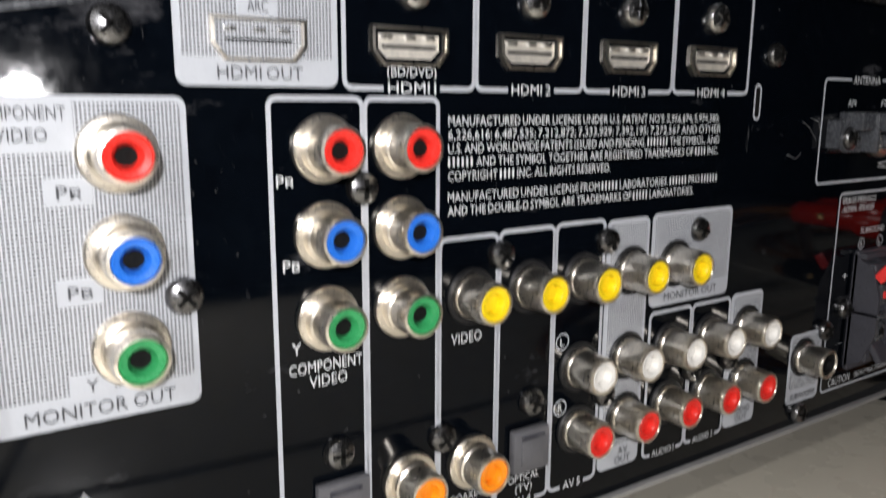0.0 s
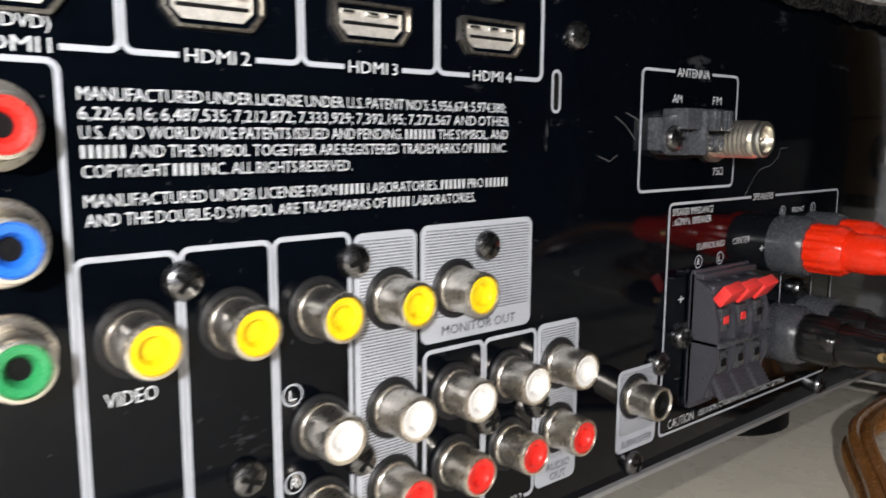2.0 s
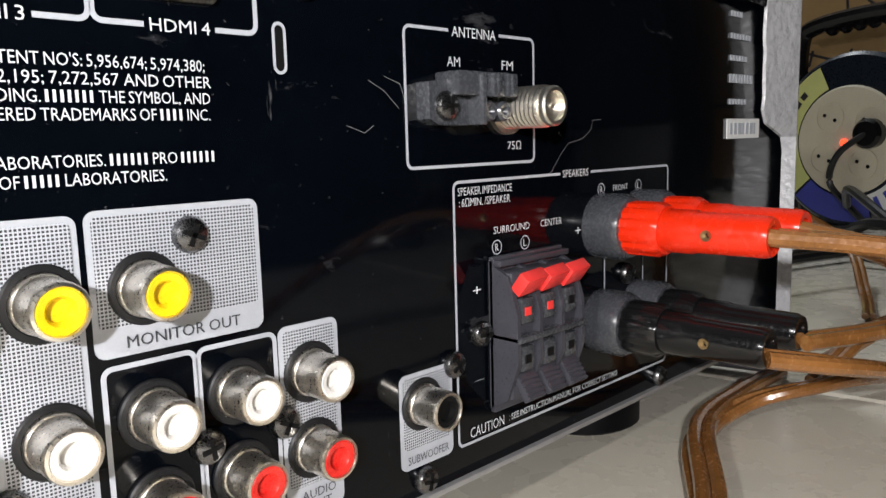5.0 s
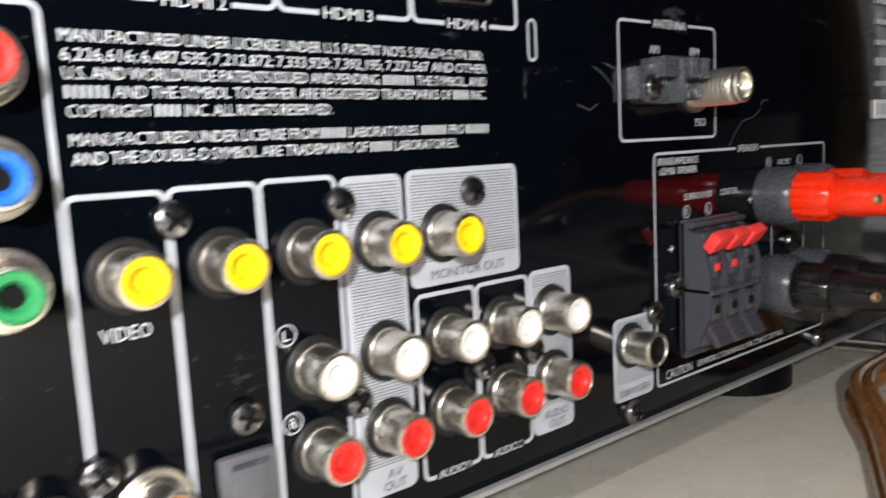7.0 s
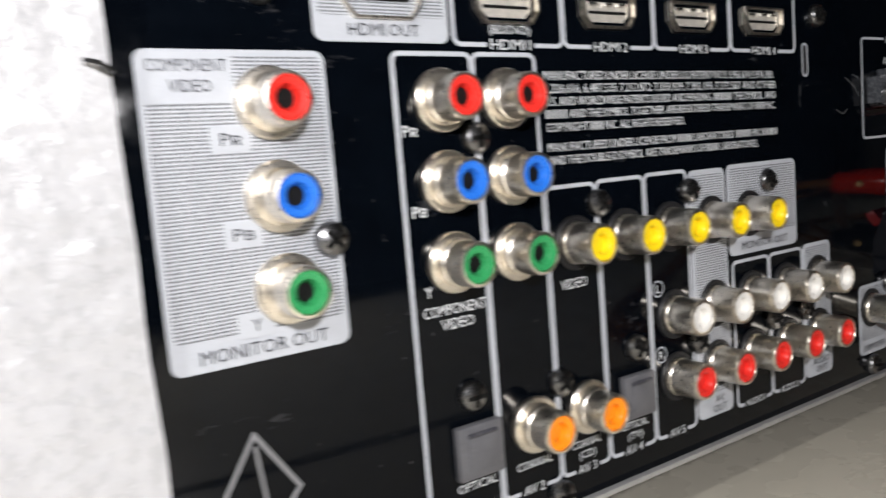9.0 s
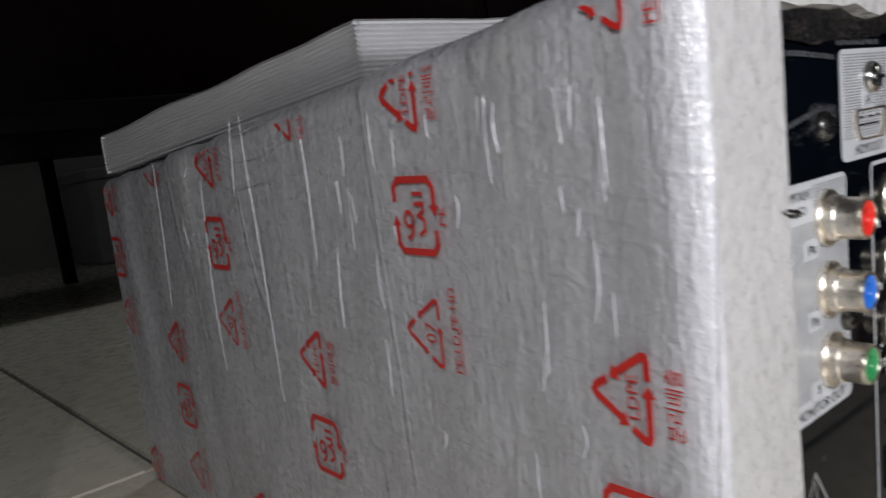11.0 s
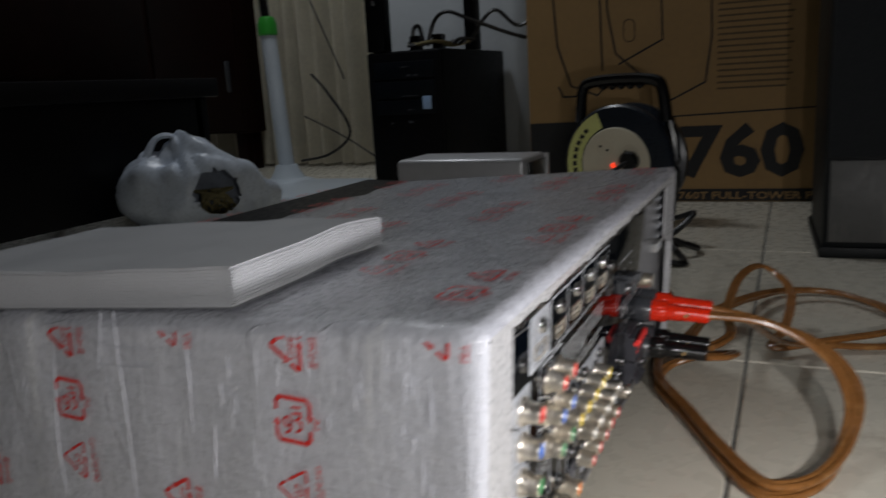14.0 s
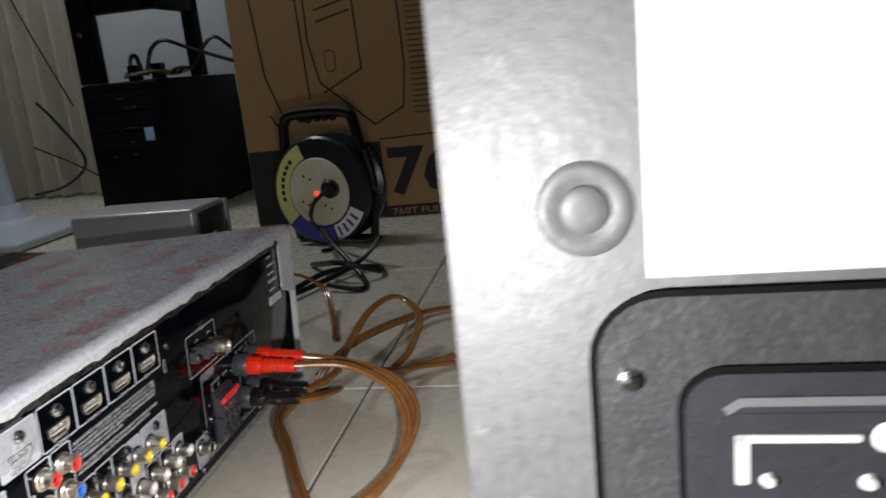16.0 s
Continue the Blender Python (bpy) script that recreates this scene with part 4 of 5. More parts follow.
bm_a = words("분리배출", 0.0165, 0.0042, mark_triangle("LDPE", True), at=(0, -0.0142))
bm_b = words("PE", 0.0052, 0.0036, mark_square(), at=(0, -0.0142))
bm_c = words("PE-LD,PE-HD", 0.0250, 0.0034, mark_triangle("07", False), at=(0.002, -0.0142))
stroke([(-0.0105, -0.0168), (0.0035, -0.0168)], 0.0004, 0, bm_c)
MARKS = [mesh_of("recycling_mark", b, False) for b in (bm_a, bm_b, bm_c)]
for col in range(6):
    y = 0.0110 + 0.0570 * col
    zt = top_z(y)
    for rep in range(-1, 5):
        for k in range(3):
            u = (0.1540 if col % 2 else 0.0880) - 0.1 * y - 0.028 * k + 0.129 * rep
            if 0.004 - 0.05 * y < u < zt + 0.006 and 0.01 < y < 0.315:
                place = Matrix(((0, 1, 0, XL - 0.0011), (0, 0, 1, y), (1, 0, 0, u), (0, 0, 0, 1))) @ Matrix.Diagonal((0.81, 1, 0.69, 1))
                if u < zt - 0.018 and y < 0.28:
                    m = part("recycling_mark", MARKS[k], M_RED, wrap)
                    m.matrix_basis = place
                else:
                    # cut where the sheet folds over the top or round the far corner
                    cut = bmesh.new()
                    cut.from_mesh(MARKS[k])
                    cut.transform(place)
                    for at, no in (((0, y, zt - 0.0045), (0, 0.1, 1)), ((0, YB - 0.0015, 0), (0, 1, 0))):
                        bmesh.ops.bisect_plane(cut, geom=list(cut.verts) + list(cut.edges) + list(cut.faces), plane_co=at, plane_no=no, clear_outer=True)
                    if cut.faces:
                        part("recycling_mark", mesh_of("recycling_mark", cut, False), M_RED, wrap)
                    else:
                        cut.free()
            v = u - zt + XL + 0.012
            if 0.012 < v < 0.43:
                m = part("recycling_mark", MARKS[k], M_RED, wrap)
                m.matrix_basis = Matrix(((1, 0, 0, v), (0, 0, 1, y + 0.007), (0, -1, -0.1, top_z(y + 0.007) + 0.0013), (0, 0, 0, 1))) @ Matrix.Diagonal((0.81, 1, 0.69, 1))

# loose foam pad on top
pad = thing("foam_pad", "thick white ribbed foam pad lying on the wrapped receiver", "packaging")
pad.matrix_world = LEAN
bm = bmesh.new()
xs, ys = (0.004, 0.124), (0.103, 0.287)
NX, NYY, NZ = 30, 34, 12


def pad_point(u, v, w):
    x, y = xs[0] - 0.0155 * v + (xs[1] - xs[0]) * u, ys[0] + (ys[1] - ys[0]) * v
    lift = max(0, 1 - v * 3)
    base = top_z(y) + 0.0012 + 0.0014 * lift * math.sin(math.pi * max(0, min(1, (u - 0.35) / 0.6))) ** 2
    h = 0.0160 + 0.0012 * noise.noise(Vector((x * 25, y * 25, 0)))
    if u > 0.8:
        h -= 0.0022 * lift * ((u - 0.8) / 0.2) ** 2
    return Vector((x, y, base + h * w))


def pad_side(line):
    """One upright face with fine cut ribs."""
    rows = []
    for k in range(NZ * 2 + 1):
        w = k / (NZ * 2)
        off = 0.0009 if k % 2 else 0.0
        rows.append([bm.verts.new(pad_point(u, v, w) - Vector((nx, ny, 0)) * (off + 0.0022 * max(0, abs(w - 0.5) - 0.42) / 0.08 * 0.5)) for u, v, nx, ny in line])
    for a, b in zip(rows, rows[1:]):
        for i in range(len(a) - 1):
            bm.faces.new((a[i], a[i + 1], b[i + 1], b[i]))


pad_side([(i / NX, 0, 0, -1) for i in range(NX + 1)])
pad_side([(1, i / NYY, 1, 0) for i in range(NYY + 1)])
pad_side([(1 - i / NX, 1, 0, 1) for i in range(NX + 1)])
pad_side([(0, 1 - i / NYY, -1, 0) for i in range(NYY + 1)])
part("ribbed_edge", bm, M_PAD, pad, "ribbed cut edge")
bm = bmesh.new()
for w in (0.0, 1.0):
    g = [[bm.verts.new(pad_point(i / NX, j / NYY, w) + Vector((0, 0, 0.0003 * (1 if w else -1)))) for i in range(NX + 1)] for j in range(NYY + 1)]
    for j in range(NYY):
        for i in range(NX):
            bm.faces.new((g[j][i], g[j][i + 1], g[j + 1][i + 1], g[j + 1][i]))
part("sheet", bm, M_PAD, pad)


# ---- speaker cables ----
def twin_cable(name, pts, label):
    """Flat two-core cable: two jackets side by side."""
    c = thing(name, label, "cable", group="speaker cables")
    line = spline(pts, 8)
    part("core", tube(line, 0.0022, 10, side=0.0020), M_COPPER, c)
    part("core", tube(line, 0.0022, 10, side=-0.0020), M_COPPER, c)
    return c


BROWN = "translucent brown two-core speaker cable looped on the floor"
twin_cable("speaker_cable", [(0.3085, -0.050, 0.0440), (0.325, -0.064, 0.040), (0.362, -0.066, 0.030), (0.384, -0.042, 0.018), (0.376, -0.016, 0.009), (0.343, -0.014, 0.005), (0.298, -0.039, 0.004), (0.252, -0.062, 0.004), (0.212, -0.083, 0.004),
                             (0.203, -0.098, 0.004), (0.222, -0.119, 0.004), (0.262, -0.134, 0.010), (0.296, -0.140, 0.028), (0.316, -0.125, 0.050), (0.320, -0.090, 0.068), (0.3095, -0.051, 0.0740)], BROWN)
twin_cable("speaker_cable", [(0.3285, -0.051, 0.0740), (0.338, -0.085, 0.064), (0.334, -0.124, 0.050), (0.310, -0.144, 0.031), (0.268, -0.138, 0.014), (0.226, -0.121, 0.009), (0.207, -0.100, 0.009), (0.216, -0.085, 0.009), (0.253, -0.063, 0.009), (0.299, -0.040, 0.009), (0.345, -0.015, 0.010), (0.392, -0.006, 0.007), (0.430, -0.004, 0.005)], BROWN)
twin_cable("speaker_cable", [(0.3285, -0.051, 0.0740), (0.352, -0.074, 0.060), (0.410, -0.098, 0.026), (0.462, -0.128, 0.008), (0.484, -0.182, 0.004), (0.525, -0.212, 0.004), (0.585, -0.202, 0.004), (0.645, -0.150, 0.004), (0.640, -0.100, 0.005), (0.600, -0.074, 0.008), (0.530, -0.054, 0.018), (0.460, -0.034, 0.022), (0.415, -0.024, 0.008)], BROWN)
twin_cable("speaker_cable", [(0.3285, -0.051, 0.0440), (0.370, -0.063, 0.042), (0.430, -0.056, 0.042), (0.500, -0.062, 0.054), (0.545, -0.080, 0.054), (0.538, -0.104, 0.034), (0.492, -0.101, 0.013), (0.446, -0.092, 0.008), (0.472, -0.135, 0.009), (0.520, -0.192, 0.009), (0.578, -0.186, 0.009), (0.628, -0.145, 0.010), (0.605, -0.090, 0.014), (0.500, -0.046, 0.024), (0.440, -0.020, 0.010)], BROWN)
c = thing("speaker_cable", "brown two-core cable running behind the receiver to the cable reel", "cable", group="speaker cables")
line = spline([(0.455, 0.02, 0.004), (0.52, 0.06, 0.02), (0.60, 0.10, 0.05), (0.66, 0.085, 0.055), (0.68, 0.05, 0.03), (0.62, 0.02, 0.006), (0.56, 0.0, 0.004)], 8)
part("core", tube(line, 0.0019, 8, side=0.0018), M_COPPER, c)
part("core", tube(line, 0.0019, 8, side=-0.0018), M_COPPER, c)


# ---- cable reel ----
reel = thing("cable_reel", "black cable reel with ivory sockets and a lit red lamp", "cable reel", (1.045, 0.160, 0.0), -14)
# local: the face looks towards -x, the drum runs back along +x
part("drum", lathe([(0.040, 0.0), (0.092, 0.0), (0.096, 0.004), (0.096, 0.010), (0.086, 0.014), (0.084, 0.050), (0.096, 0.056), (0.096, 0.066), (0.040, 0.068)], 48, axis="X", at=(0, 0, 0.098)), mat("reel_black_plastic", (0.008, 0.012, 0.02), 0.3, var=0.2, scale=60), reel, "glossy black drum")
part("socket_face", lathe([(0.058, 0.0), (0.060, -0.003), (0.058, -0.006), (0.020, -0.007), (0.0001, -0.007)], 48, axis="X", at=(-0.001, 0, 0.098)), M_IVORY, reel, "round ivory socket face")
for a in (55, 145, 235, 325):
    cy, cz = 0.032 * math.cos(radians(a)), 0.098 + 0.032 * math.sin(radians(a))
    o = part("outlet", lathe([(0.0165, -0.0072), (0.0165, -0.0086), (0.0150, -0.0086), (0.0150, -0.0074), (0.0001, -0.0074)], 28, axis="X", at=(-0.001, cy, cz)), M_IVORY, reel)
    for d in (-0.006, 0.006):
        part("pin_hole", lathe([(0.0022, -0.0080), (0.0001, -0.0080)], 12, axis="X", at=(-0.001, cy + d, cz + d * 0.5)), M_HOLE, o)
part("indicator", lathe([(0.0042, -0.007), (0.0042, -0.009), (0.003, -0.0105), (0.0001, -0.011)], 16, axis="X", at=(-0.001, 0.002, 0.096)), M_LED, reel, "lit red lamp")
part("crank_knob", lathe([(0.016, -0.006), (0.016, -0.016), (0.013, -0.020), (0.0001, -0.020)], 24, axis="X", at=(-0.001, -0.028, 0.104)), M_PLUGB, reel, "black plug in an outlet")


def sector(r0, r1, a0, a1, x):
    bm = bmesh.new()
    rows = [[bm.verts.new((x, -r * math.cos(radians(a0 + (a1 - a0) * i / 16)), 0.098 + r * math.sin(radians(a0 + (a1 - a0) * i / 16)))) for i in range(17)] for r in (r0, r1)]
    for i in range(16):
        bm.faces.new((rows[0][i], rows[0][i + 1], rows[1][i + 1], rows[1][i]))
    return bm


part("label", sector(0.063, 0.090, 112, 220, -0.0015), M_LABY, reel, "yellow printed label")
part("label", sector(0.063, 0.090, 222, 285, -0.0015), M_LABB, reel, "violet printed label")
part("label", sector(0.063, 0.090, 287, 335, -0.0015), M_PAPER, reel, "white printed label with bars")
for k in range(4):
    part("printed_bar", sector(0.068, 0.085, 292 + 10 * k, 296 + 10 * k, -0.0022), M_LABB, reel)
for k in range(7):
    part("printed_bar", sector(0.072, 0.079, 132 + 9 * k, 138 + 9 * k, -0.0022), M_CARDINK, reel)
hb = bmesh.new()
tube(spline([(0.02, 0.075, 0.165), (0.02, 0.070, 0.215), (0.02, 0.055, 0.230), (0.02, 0.0, 0.234), (0.02, -0.055, 0.230), (0.02, -0.070, 0.215), (0.02, -0.078, 0.165)], 8), 0.0095, 10, hb)
for k in range(5):
    lathe([(0.0001, -0.006), (0.006, -0.005), (0.0075, 0), (0.006, 0.005), (0.0001, 0.006)], 10, hb, "X", (0.02, -0.032 + 0.016 * k, 0.224))
part("handle", hb, M_PLUGB, reel, "black carrying handle with finger grips")
st = bmesh.new()
for y in (-0.07, 0.07):
    tube(spline([(0.035, y * 1.08, 0.170), (0.035, y * 1.25, 0.10), (0.035, y * 1.1, 0.006)], 6), 0.008, 8, st)
tube(spline([(0.035, -0.077, 0.007), (0.035, 0, 0.007), (0.035, 0.077, 0.007)], 4), 0.007, 8, st)
part("stand", st, M_PLUGB, reel)
part("tail", tube(spline([(-0.018, -0.028, 0.104), (-0.030, -0.005, 0.085), (-0.030, 0.006, 0.055), (-0.028, -0.012, 0.030), (-0.024, -0.030, 0.006), (-0.05, -0.02, 0.004)], 8), 0.0035, 8), M_BCABLE, reel, "black flex from the plugged-in plug")
mess = thing("power_cable", "tangled black power cable lying in front of the reel", "cable")
for k, pts in enumerate((((0.90, 0.14, 0.004), (0.84, 0.10, 0.02), (0.80, 0.06, 0.03), (0.82, 0.01, 0.010), (0.87, 0.03, 0.004), (0.83, 0.09, 0.01), (0.76, 0.12, 0.006)),
                         ((1.00, 0.15, 0.03), (0.94, 0.13, 0.05), (0.87, 0.09, 0.04), (0.80, 0.03, 0.006), (0.75, 0.02, 0.004), (0.76, 0.07, 0.01)),
                         ((0.99, 0.12, 0.02), (0.90, 0.05, 0.035), (0.88, 0.02, 0.045), (0.84, 0.06, 0.012), (0.70, 0.12, 0.008)))):
    part("flex", tube(spline(pts, 8), 0.0042, 8), M_BCABLE, mess)

# ---- carton ----
CW, CT = 0.60, 3.0
carton = thing("carton", "tall brown corrugated carton printed with a computer case outline", "carton", (1.255, 0.374, 0.0), CT)
# local: the face is the plane x=0 from y=0 to y=-CW, looking towards -x
part("body", box(0, 0.28, -CW, 0, 0.0, 0.80, 0.003), M_CARD, carton)
FX = -0.0012


def on_card(bm):
    """Turn a drawing in x and z into one on the carton's face: its x runs along -y."""
    for v in bm.verts:
        v.co = Vector((FX + v.co.y, -v.co.x, v.co.z))
    return bm


part("printed_block", on_card(plate(rrect(0.002, 0.275, 0.004, 0.156, 0.001), 0, 0.0008)), M_CARDINK, carton, "black printed block")
part("printed_number", on_card(words("760", 0.212, 0.088, at=(0.392, 0.095), bold=0.035)), M_CARDINK, carton, "large black printed number")
part("printed_block", on_card(plate(rrect(0.27, 0.598, 0.002, 0.024, 0.001), 0, 0.0008)), M_CARDINK, carton)
part("printed_line_of_text", on_card(words("760T FULL-TOWER PC C", 0.27, 0.013, at=(0.420, 0.0125), y=-0.001, bold=0.02)), M_CARD, carton)
part("printed_line", on_card(stroke([(0.275, 0.160), (0.598, 0.170)], 0.003, 0)), M_CARDINK, carton)
for pts in (((0.03, 0.80), (0.045, 0.50), (0.06, 0.30), (0.085, 0.225), (0.135, 0.205), (0.15, 0.22)), ((0.16, 0.80), (0.155, 0.36), (0.17, 0.28), (0.27, 0.19), (0.33, 0.22), (0.34, 0.30), (0.33, 0.80)),
            ((0.055, 0.46), (0.14, 0.44), (0.145, 0.25)), ((0.165, 0.44), (0.25, 0.46), (0.255, 0.30), (0.175, 0.26)), ((0.06, 0.225), (0.07, 0.205), (0.095, 0.205), (0.10, 0.225))):
    part("printed_line", on_card(stroke(pts, 0.0034, 0)), M_CARDINK, carton)
part("printed_line", on_card(stroke(rrect(0.185, 0.205, 0.30, 0.34, 0.009), 0.0018, 0, closed=True)), M_CARDINK, carton)
for k in range(5):
    part("printed_line", on_card(stroke([(0.175, 0.395 + 0.022 * k), (0.245, 0.412 + 0.022 * k)], 0.0034, 0)), M_CARDINK, carton)
for k in range(26):
    part("printed_bar", on_card(plate(rrect(0.350, 0.350 + 0.115 + 0.012 * ((k * 7) % 5) / 5, 0.205 + 0.0105 * k, 0.2085 + 0.0105 * k, 0.0005), 0, 0.0008)), mat_fine if k else (mat_fine := mat("faded_card_ink", (0.12, 0.08, 0.04), 0.8)), carton)

# ---- computer tower with a black rack frame round it ----
pc = thing("computer_tower", "black computer tower with drive fronts and a small blue sticker", "computer", (1.42, 0.82, 0.0))
part("body", box(0, 0.42, -0.19, 0, 0.0, 0.325, 0.003), M_CASE, pc)
part("front", box(-0.012, 0.0, -0.188, -0.002, 0.012, 0.322, 0.004), M_CASE, pc)
for z0, z1 in ((0.262, 0.300), (0.218, 0.256), (0.180, 0.212)):
    part("drive_front", box(-0.0145, -0.011, -0.175, -0.020, z0, z1, 0.0015), M_DBLUE, pc)
for y, z, w, h in ((-0.100, 0.288, 0.020, 0.003), (-0.110, 0.268, 0.010, 0.004), (-0.128, 0.268, 0.012, 0.004), (-0.110, 0.222, 0.04, 0.002), (-0.110, 0.190, 0.012, 0.003), (-0.060, 0.160, 0.006, 0.005), (-0.110, 0.162, 0.012, 0.005)):
    part("button", box(-0.0165, -0.013, y - w / 2, y + w / 2, z - h / 2, z + h / 2, 0.0005), M_SMOKE, pc)
part("sticker", box(-0.0165, -0.0135, -0.165, -0.143, 0.190, 0.220, 0.001), mat("pale_blue_sticker", (0.35, 0.5, 0.75), 0.3), pc, "small pale blue sticker")
rack = thing("rack_frame", "black metal stand frame beside the computer", "stand", (1.43, 0.822, 0.0))
bm = box(-0.02, 0.02, -0.052, -0.006, 0.326, 0.90, 0.003)
part("post", bm, M_CASE, rack)
part("post", box(0.21, 0.25, -0.19, -0.160, 0.326, 0.90, 0.003), M_CASE, rack)
part("rail", box(0.0, 0.04, -0.19, -0.006, 0.478, 0.515, 0.003), M_CASE, rack)
part("rail", box(0.0, 0.25, -0.19, -0.17, 0.480, 0.517, 0.003), M_CASE, rack)
part("bolt", lathe([(0.006, -0.0205), (0.006, -0.024), (0.0001, -0.026)], 14, axis="X", at=(0, -0.030, 0.435)), M_SILVER, rack, "bright bolt head")
part("back_panel", box(0.44, 0.45, -0.36, 0.21, 0.0, 0.90, 0.002), mat("pale_grey_board", (0.5, 0.53, 0.56), 0.6, var=0.05, scale=9), rack, "pale grey backing board")
pile = thing("cable_pile", "tangle of cables and adapters lying on the computer", "cable")
for k in range(5):
    pts = [(1.50 + 0.05 * math.cos(k + j * 1.1), 0.76 - 0.025 * j - 0.01 * k, 0.333 + 0.012 * abs(math.sin(j * 1.3 + k))) for j in range(7)]
    part("flex", tube(spline(pts, 5), 0.004, 6), M_DRY if k < 2 else M_BCABLE, pile)
for k, pts in enumerate((((1.50, 0.70, 0.336), (1.50, 0.68, 0.391), (1.51, 0.65, 0.411), (1.52, 0.60, 0.391), (1.55, 0.52, 0.356), (1.58, 0.48, 0.341)), ((1.5, 0.74, 0.336), (1.5, 0.735, 0.376), (1.5, 0.72, 0.381), (1.5, 0.71, 0.336)),
                         ((1.56, 0.62, 0.336), (1.58, 0.56, 0.411), (1.60, 0.50, 0.371), (1.62, 0.42, 0.421), (1.66, 0.40, 0.341)))):
    part("flex", tube(spline(pts, 6), 0.005, 6), M_BCABLE, pile)
for y in (0.735, 0.675):
    part("adapter", box(1.495, 1.525, y - 0.012, y + 0.012, 0.325, 0.362, 0.003), M_PLUGB, pile)

# ---- silver box behind the receiver ----
sb = thing("drive_enclosure", "upright silver metal box with a dark end panel", "electronics", (0.63, 0.350, 0.0))
part("shell", box(0, 0.088, -0.168, 0, 0.0, 0.151, 0.006, 3), M_SILV, sb)
part("end_panel", box(0.008, 0.082, -0.1705, -0.1675, 0.004, 0.145, 0.0015), M_SMOKE, sb, "dark grey end panel")
part("end_rim", box(0.082, 0.090, -0.172, -0.166, 0.002, 0.149, 0.001), M_SILV, sb)
part("mark", box(0.040, 0.046, -0.1715, -0.1700, 0.112, 0.115), M_WHITE, sb)

# ---- mop ----
mop = thing("mop", "white mop handle with a green collar and flat white head", "mop", (1.45, 1.105, 0.0))
hd = box(-0.30, 0.03, -0.25, 0.05, 0.0, 0.022, 0.010, 3)
lathe([(0.070, 0.020), (0.045, 0.028), (0.034, 0.045), (0.028, 0.062), (0.0001, 0.062)], 32, hd, "Z")
part("head", hd, M_MOP, mop)
up = [Vector((0.0, 0.0, 0.055)), Vector((0.0, 0.008, 0.20)), Vector((0.0, 0.018, 0.395))]
part("tube", tube(spline(up, 4), 0.0205, 18), M_MOP, mop)
part("collar", lathe([(0.021, 0.0), (0.025, 0.004), (0.024, 0.030), (0.018, 0.045), (0.010, 0.048)], 20, axis="Z", at=(0, 0.018, 0.390)), M_GREEN, mop, "green plastic collar")
part("rod", tube(spline([(0, 0.020, 0.42), (0, 0.035, 0.70), (0, 0.055, 1.1)], 4), 0.011, 12), M_PLUGB, mop, "black upper rod")
part("writing_bar", box(-0.0172, -0.016, 0.008, 0.012, 0.21, 0.25), M_SMOKE, mop)

# ---- plastic bag ----
bag = thing("plastic_bag", "crumpled white plastic carrier bag with dry stalks showing", "bag", (0.94, 0.935, 0.0), 43)
bm = bmesh.new()
bmesh.ops.create_icosphere(bm, subdivisions=5, radius=1)
for v in bm.verts:
    p = v.co.copy()
    n1 = noise.noise(p * 1.4) * 0.20 + abs(noise.noise(Vector((p.x * 2.2, p.y * 3.4, p.z * 1.0)))) * 0.16 + abs(noise.noise(p * 7)) * 0.02
    s = 0.96 + n1
    z = (p.z * 0.5 + 0.5)
    v.co = Vector((p.x * (0.095 - 0.03 * z) * s, p.y * (0.158 - 0.088 * z * z) * s + 0.040 * z * z, max(0.0, (p.z + 0.72) * 0.102 * s)))
hole = [f for f in bm.faces if (f.calc_center_median() - Vector((-0.075, -0.02, 0.070))).length < 0.042]
bmesh.ops.delete(bm, geom=hole, context="FACES")
part("film", bm, M_BAG, bag)
part("bag_handle", tube(spline([(0, 0.025, 0.145), (-0.012, 0.050, 0.176), (-0.012, 0.078, 0.172), (-0.02, 0.098, 0.140)], 6), 0.014, 10, flat=0.4), M_BAG, bag)
for k in range(14):
    a = k * 0.9
    part("stalk", tube(spline([(-0.04 + 0.004 * k % 0.02, -0.06 + 0.007 * k, 0.012), (-0.062, -0.02 + 0.03 * math.sin(a), 0.045 + 0.012 * math.cos(a)), (-0.055, -0.05 + 0.006 * k, 0.075)], 4), 0.0028, 5), M_DRY, bag)

# ---- loudspeakers ----
spk = thing("floor_speaker", "tall black floor-standing loudspeaker with a grey lower panel", "loudspeaker", (0.835, -0.140, 0.0), 2, group="loudspeakers")
part("cabinet", box(0, 0.22, -0.162, 0, 0.008, 0.95, 0.003), M_CAB, spk)
part("plinth", box(-0.006, 0.225, -0.166, 0.004, 0, 0.014, 0.002), M_CAB, spk)
part("grille", box(-0.012, -0.001, -0.160, -0.002, 0.126, 0.945, 0.004), mat("black_grille_cloth", (0.008, 0.01, 0.012), 0.9, bump=0.0004, bscale=1500), spk, "black cloth grille")
part("lower_panel", box(-0.004, -0.0005, -0.156, -0.006, 0.020, 0.122, 0.001), M_GRILLE, spk, "streaked grey lower panel")
sp2 = thing("floor_speaker", "tall black floor-standing loudspeaker seen from its plain side", "loudspeaker", (0.785, -0.307, 0.0), 2, group="loudspeakers")
part("cabinet", box(0, 0.25, -0.20, 0, 0.008, 0.95, 0.003), M_CAB, sp2)
part("plinth", box(-0.006, 0.256, -0.205, 0.005, 0, 0.014, 0.002), M_CAB, sp2)

# ---- powered loudspeaker with its metal plate, close to the path ----
sub = thing("powered_speaker", "black powered loudspeaker with a grey metal rear plate", "loudspeaker", (-0.0986, -0.2529, 0.0), -1.2)
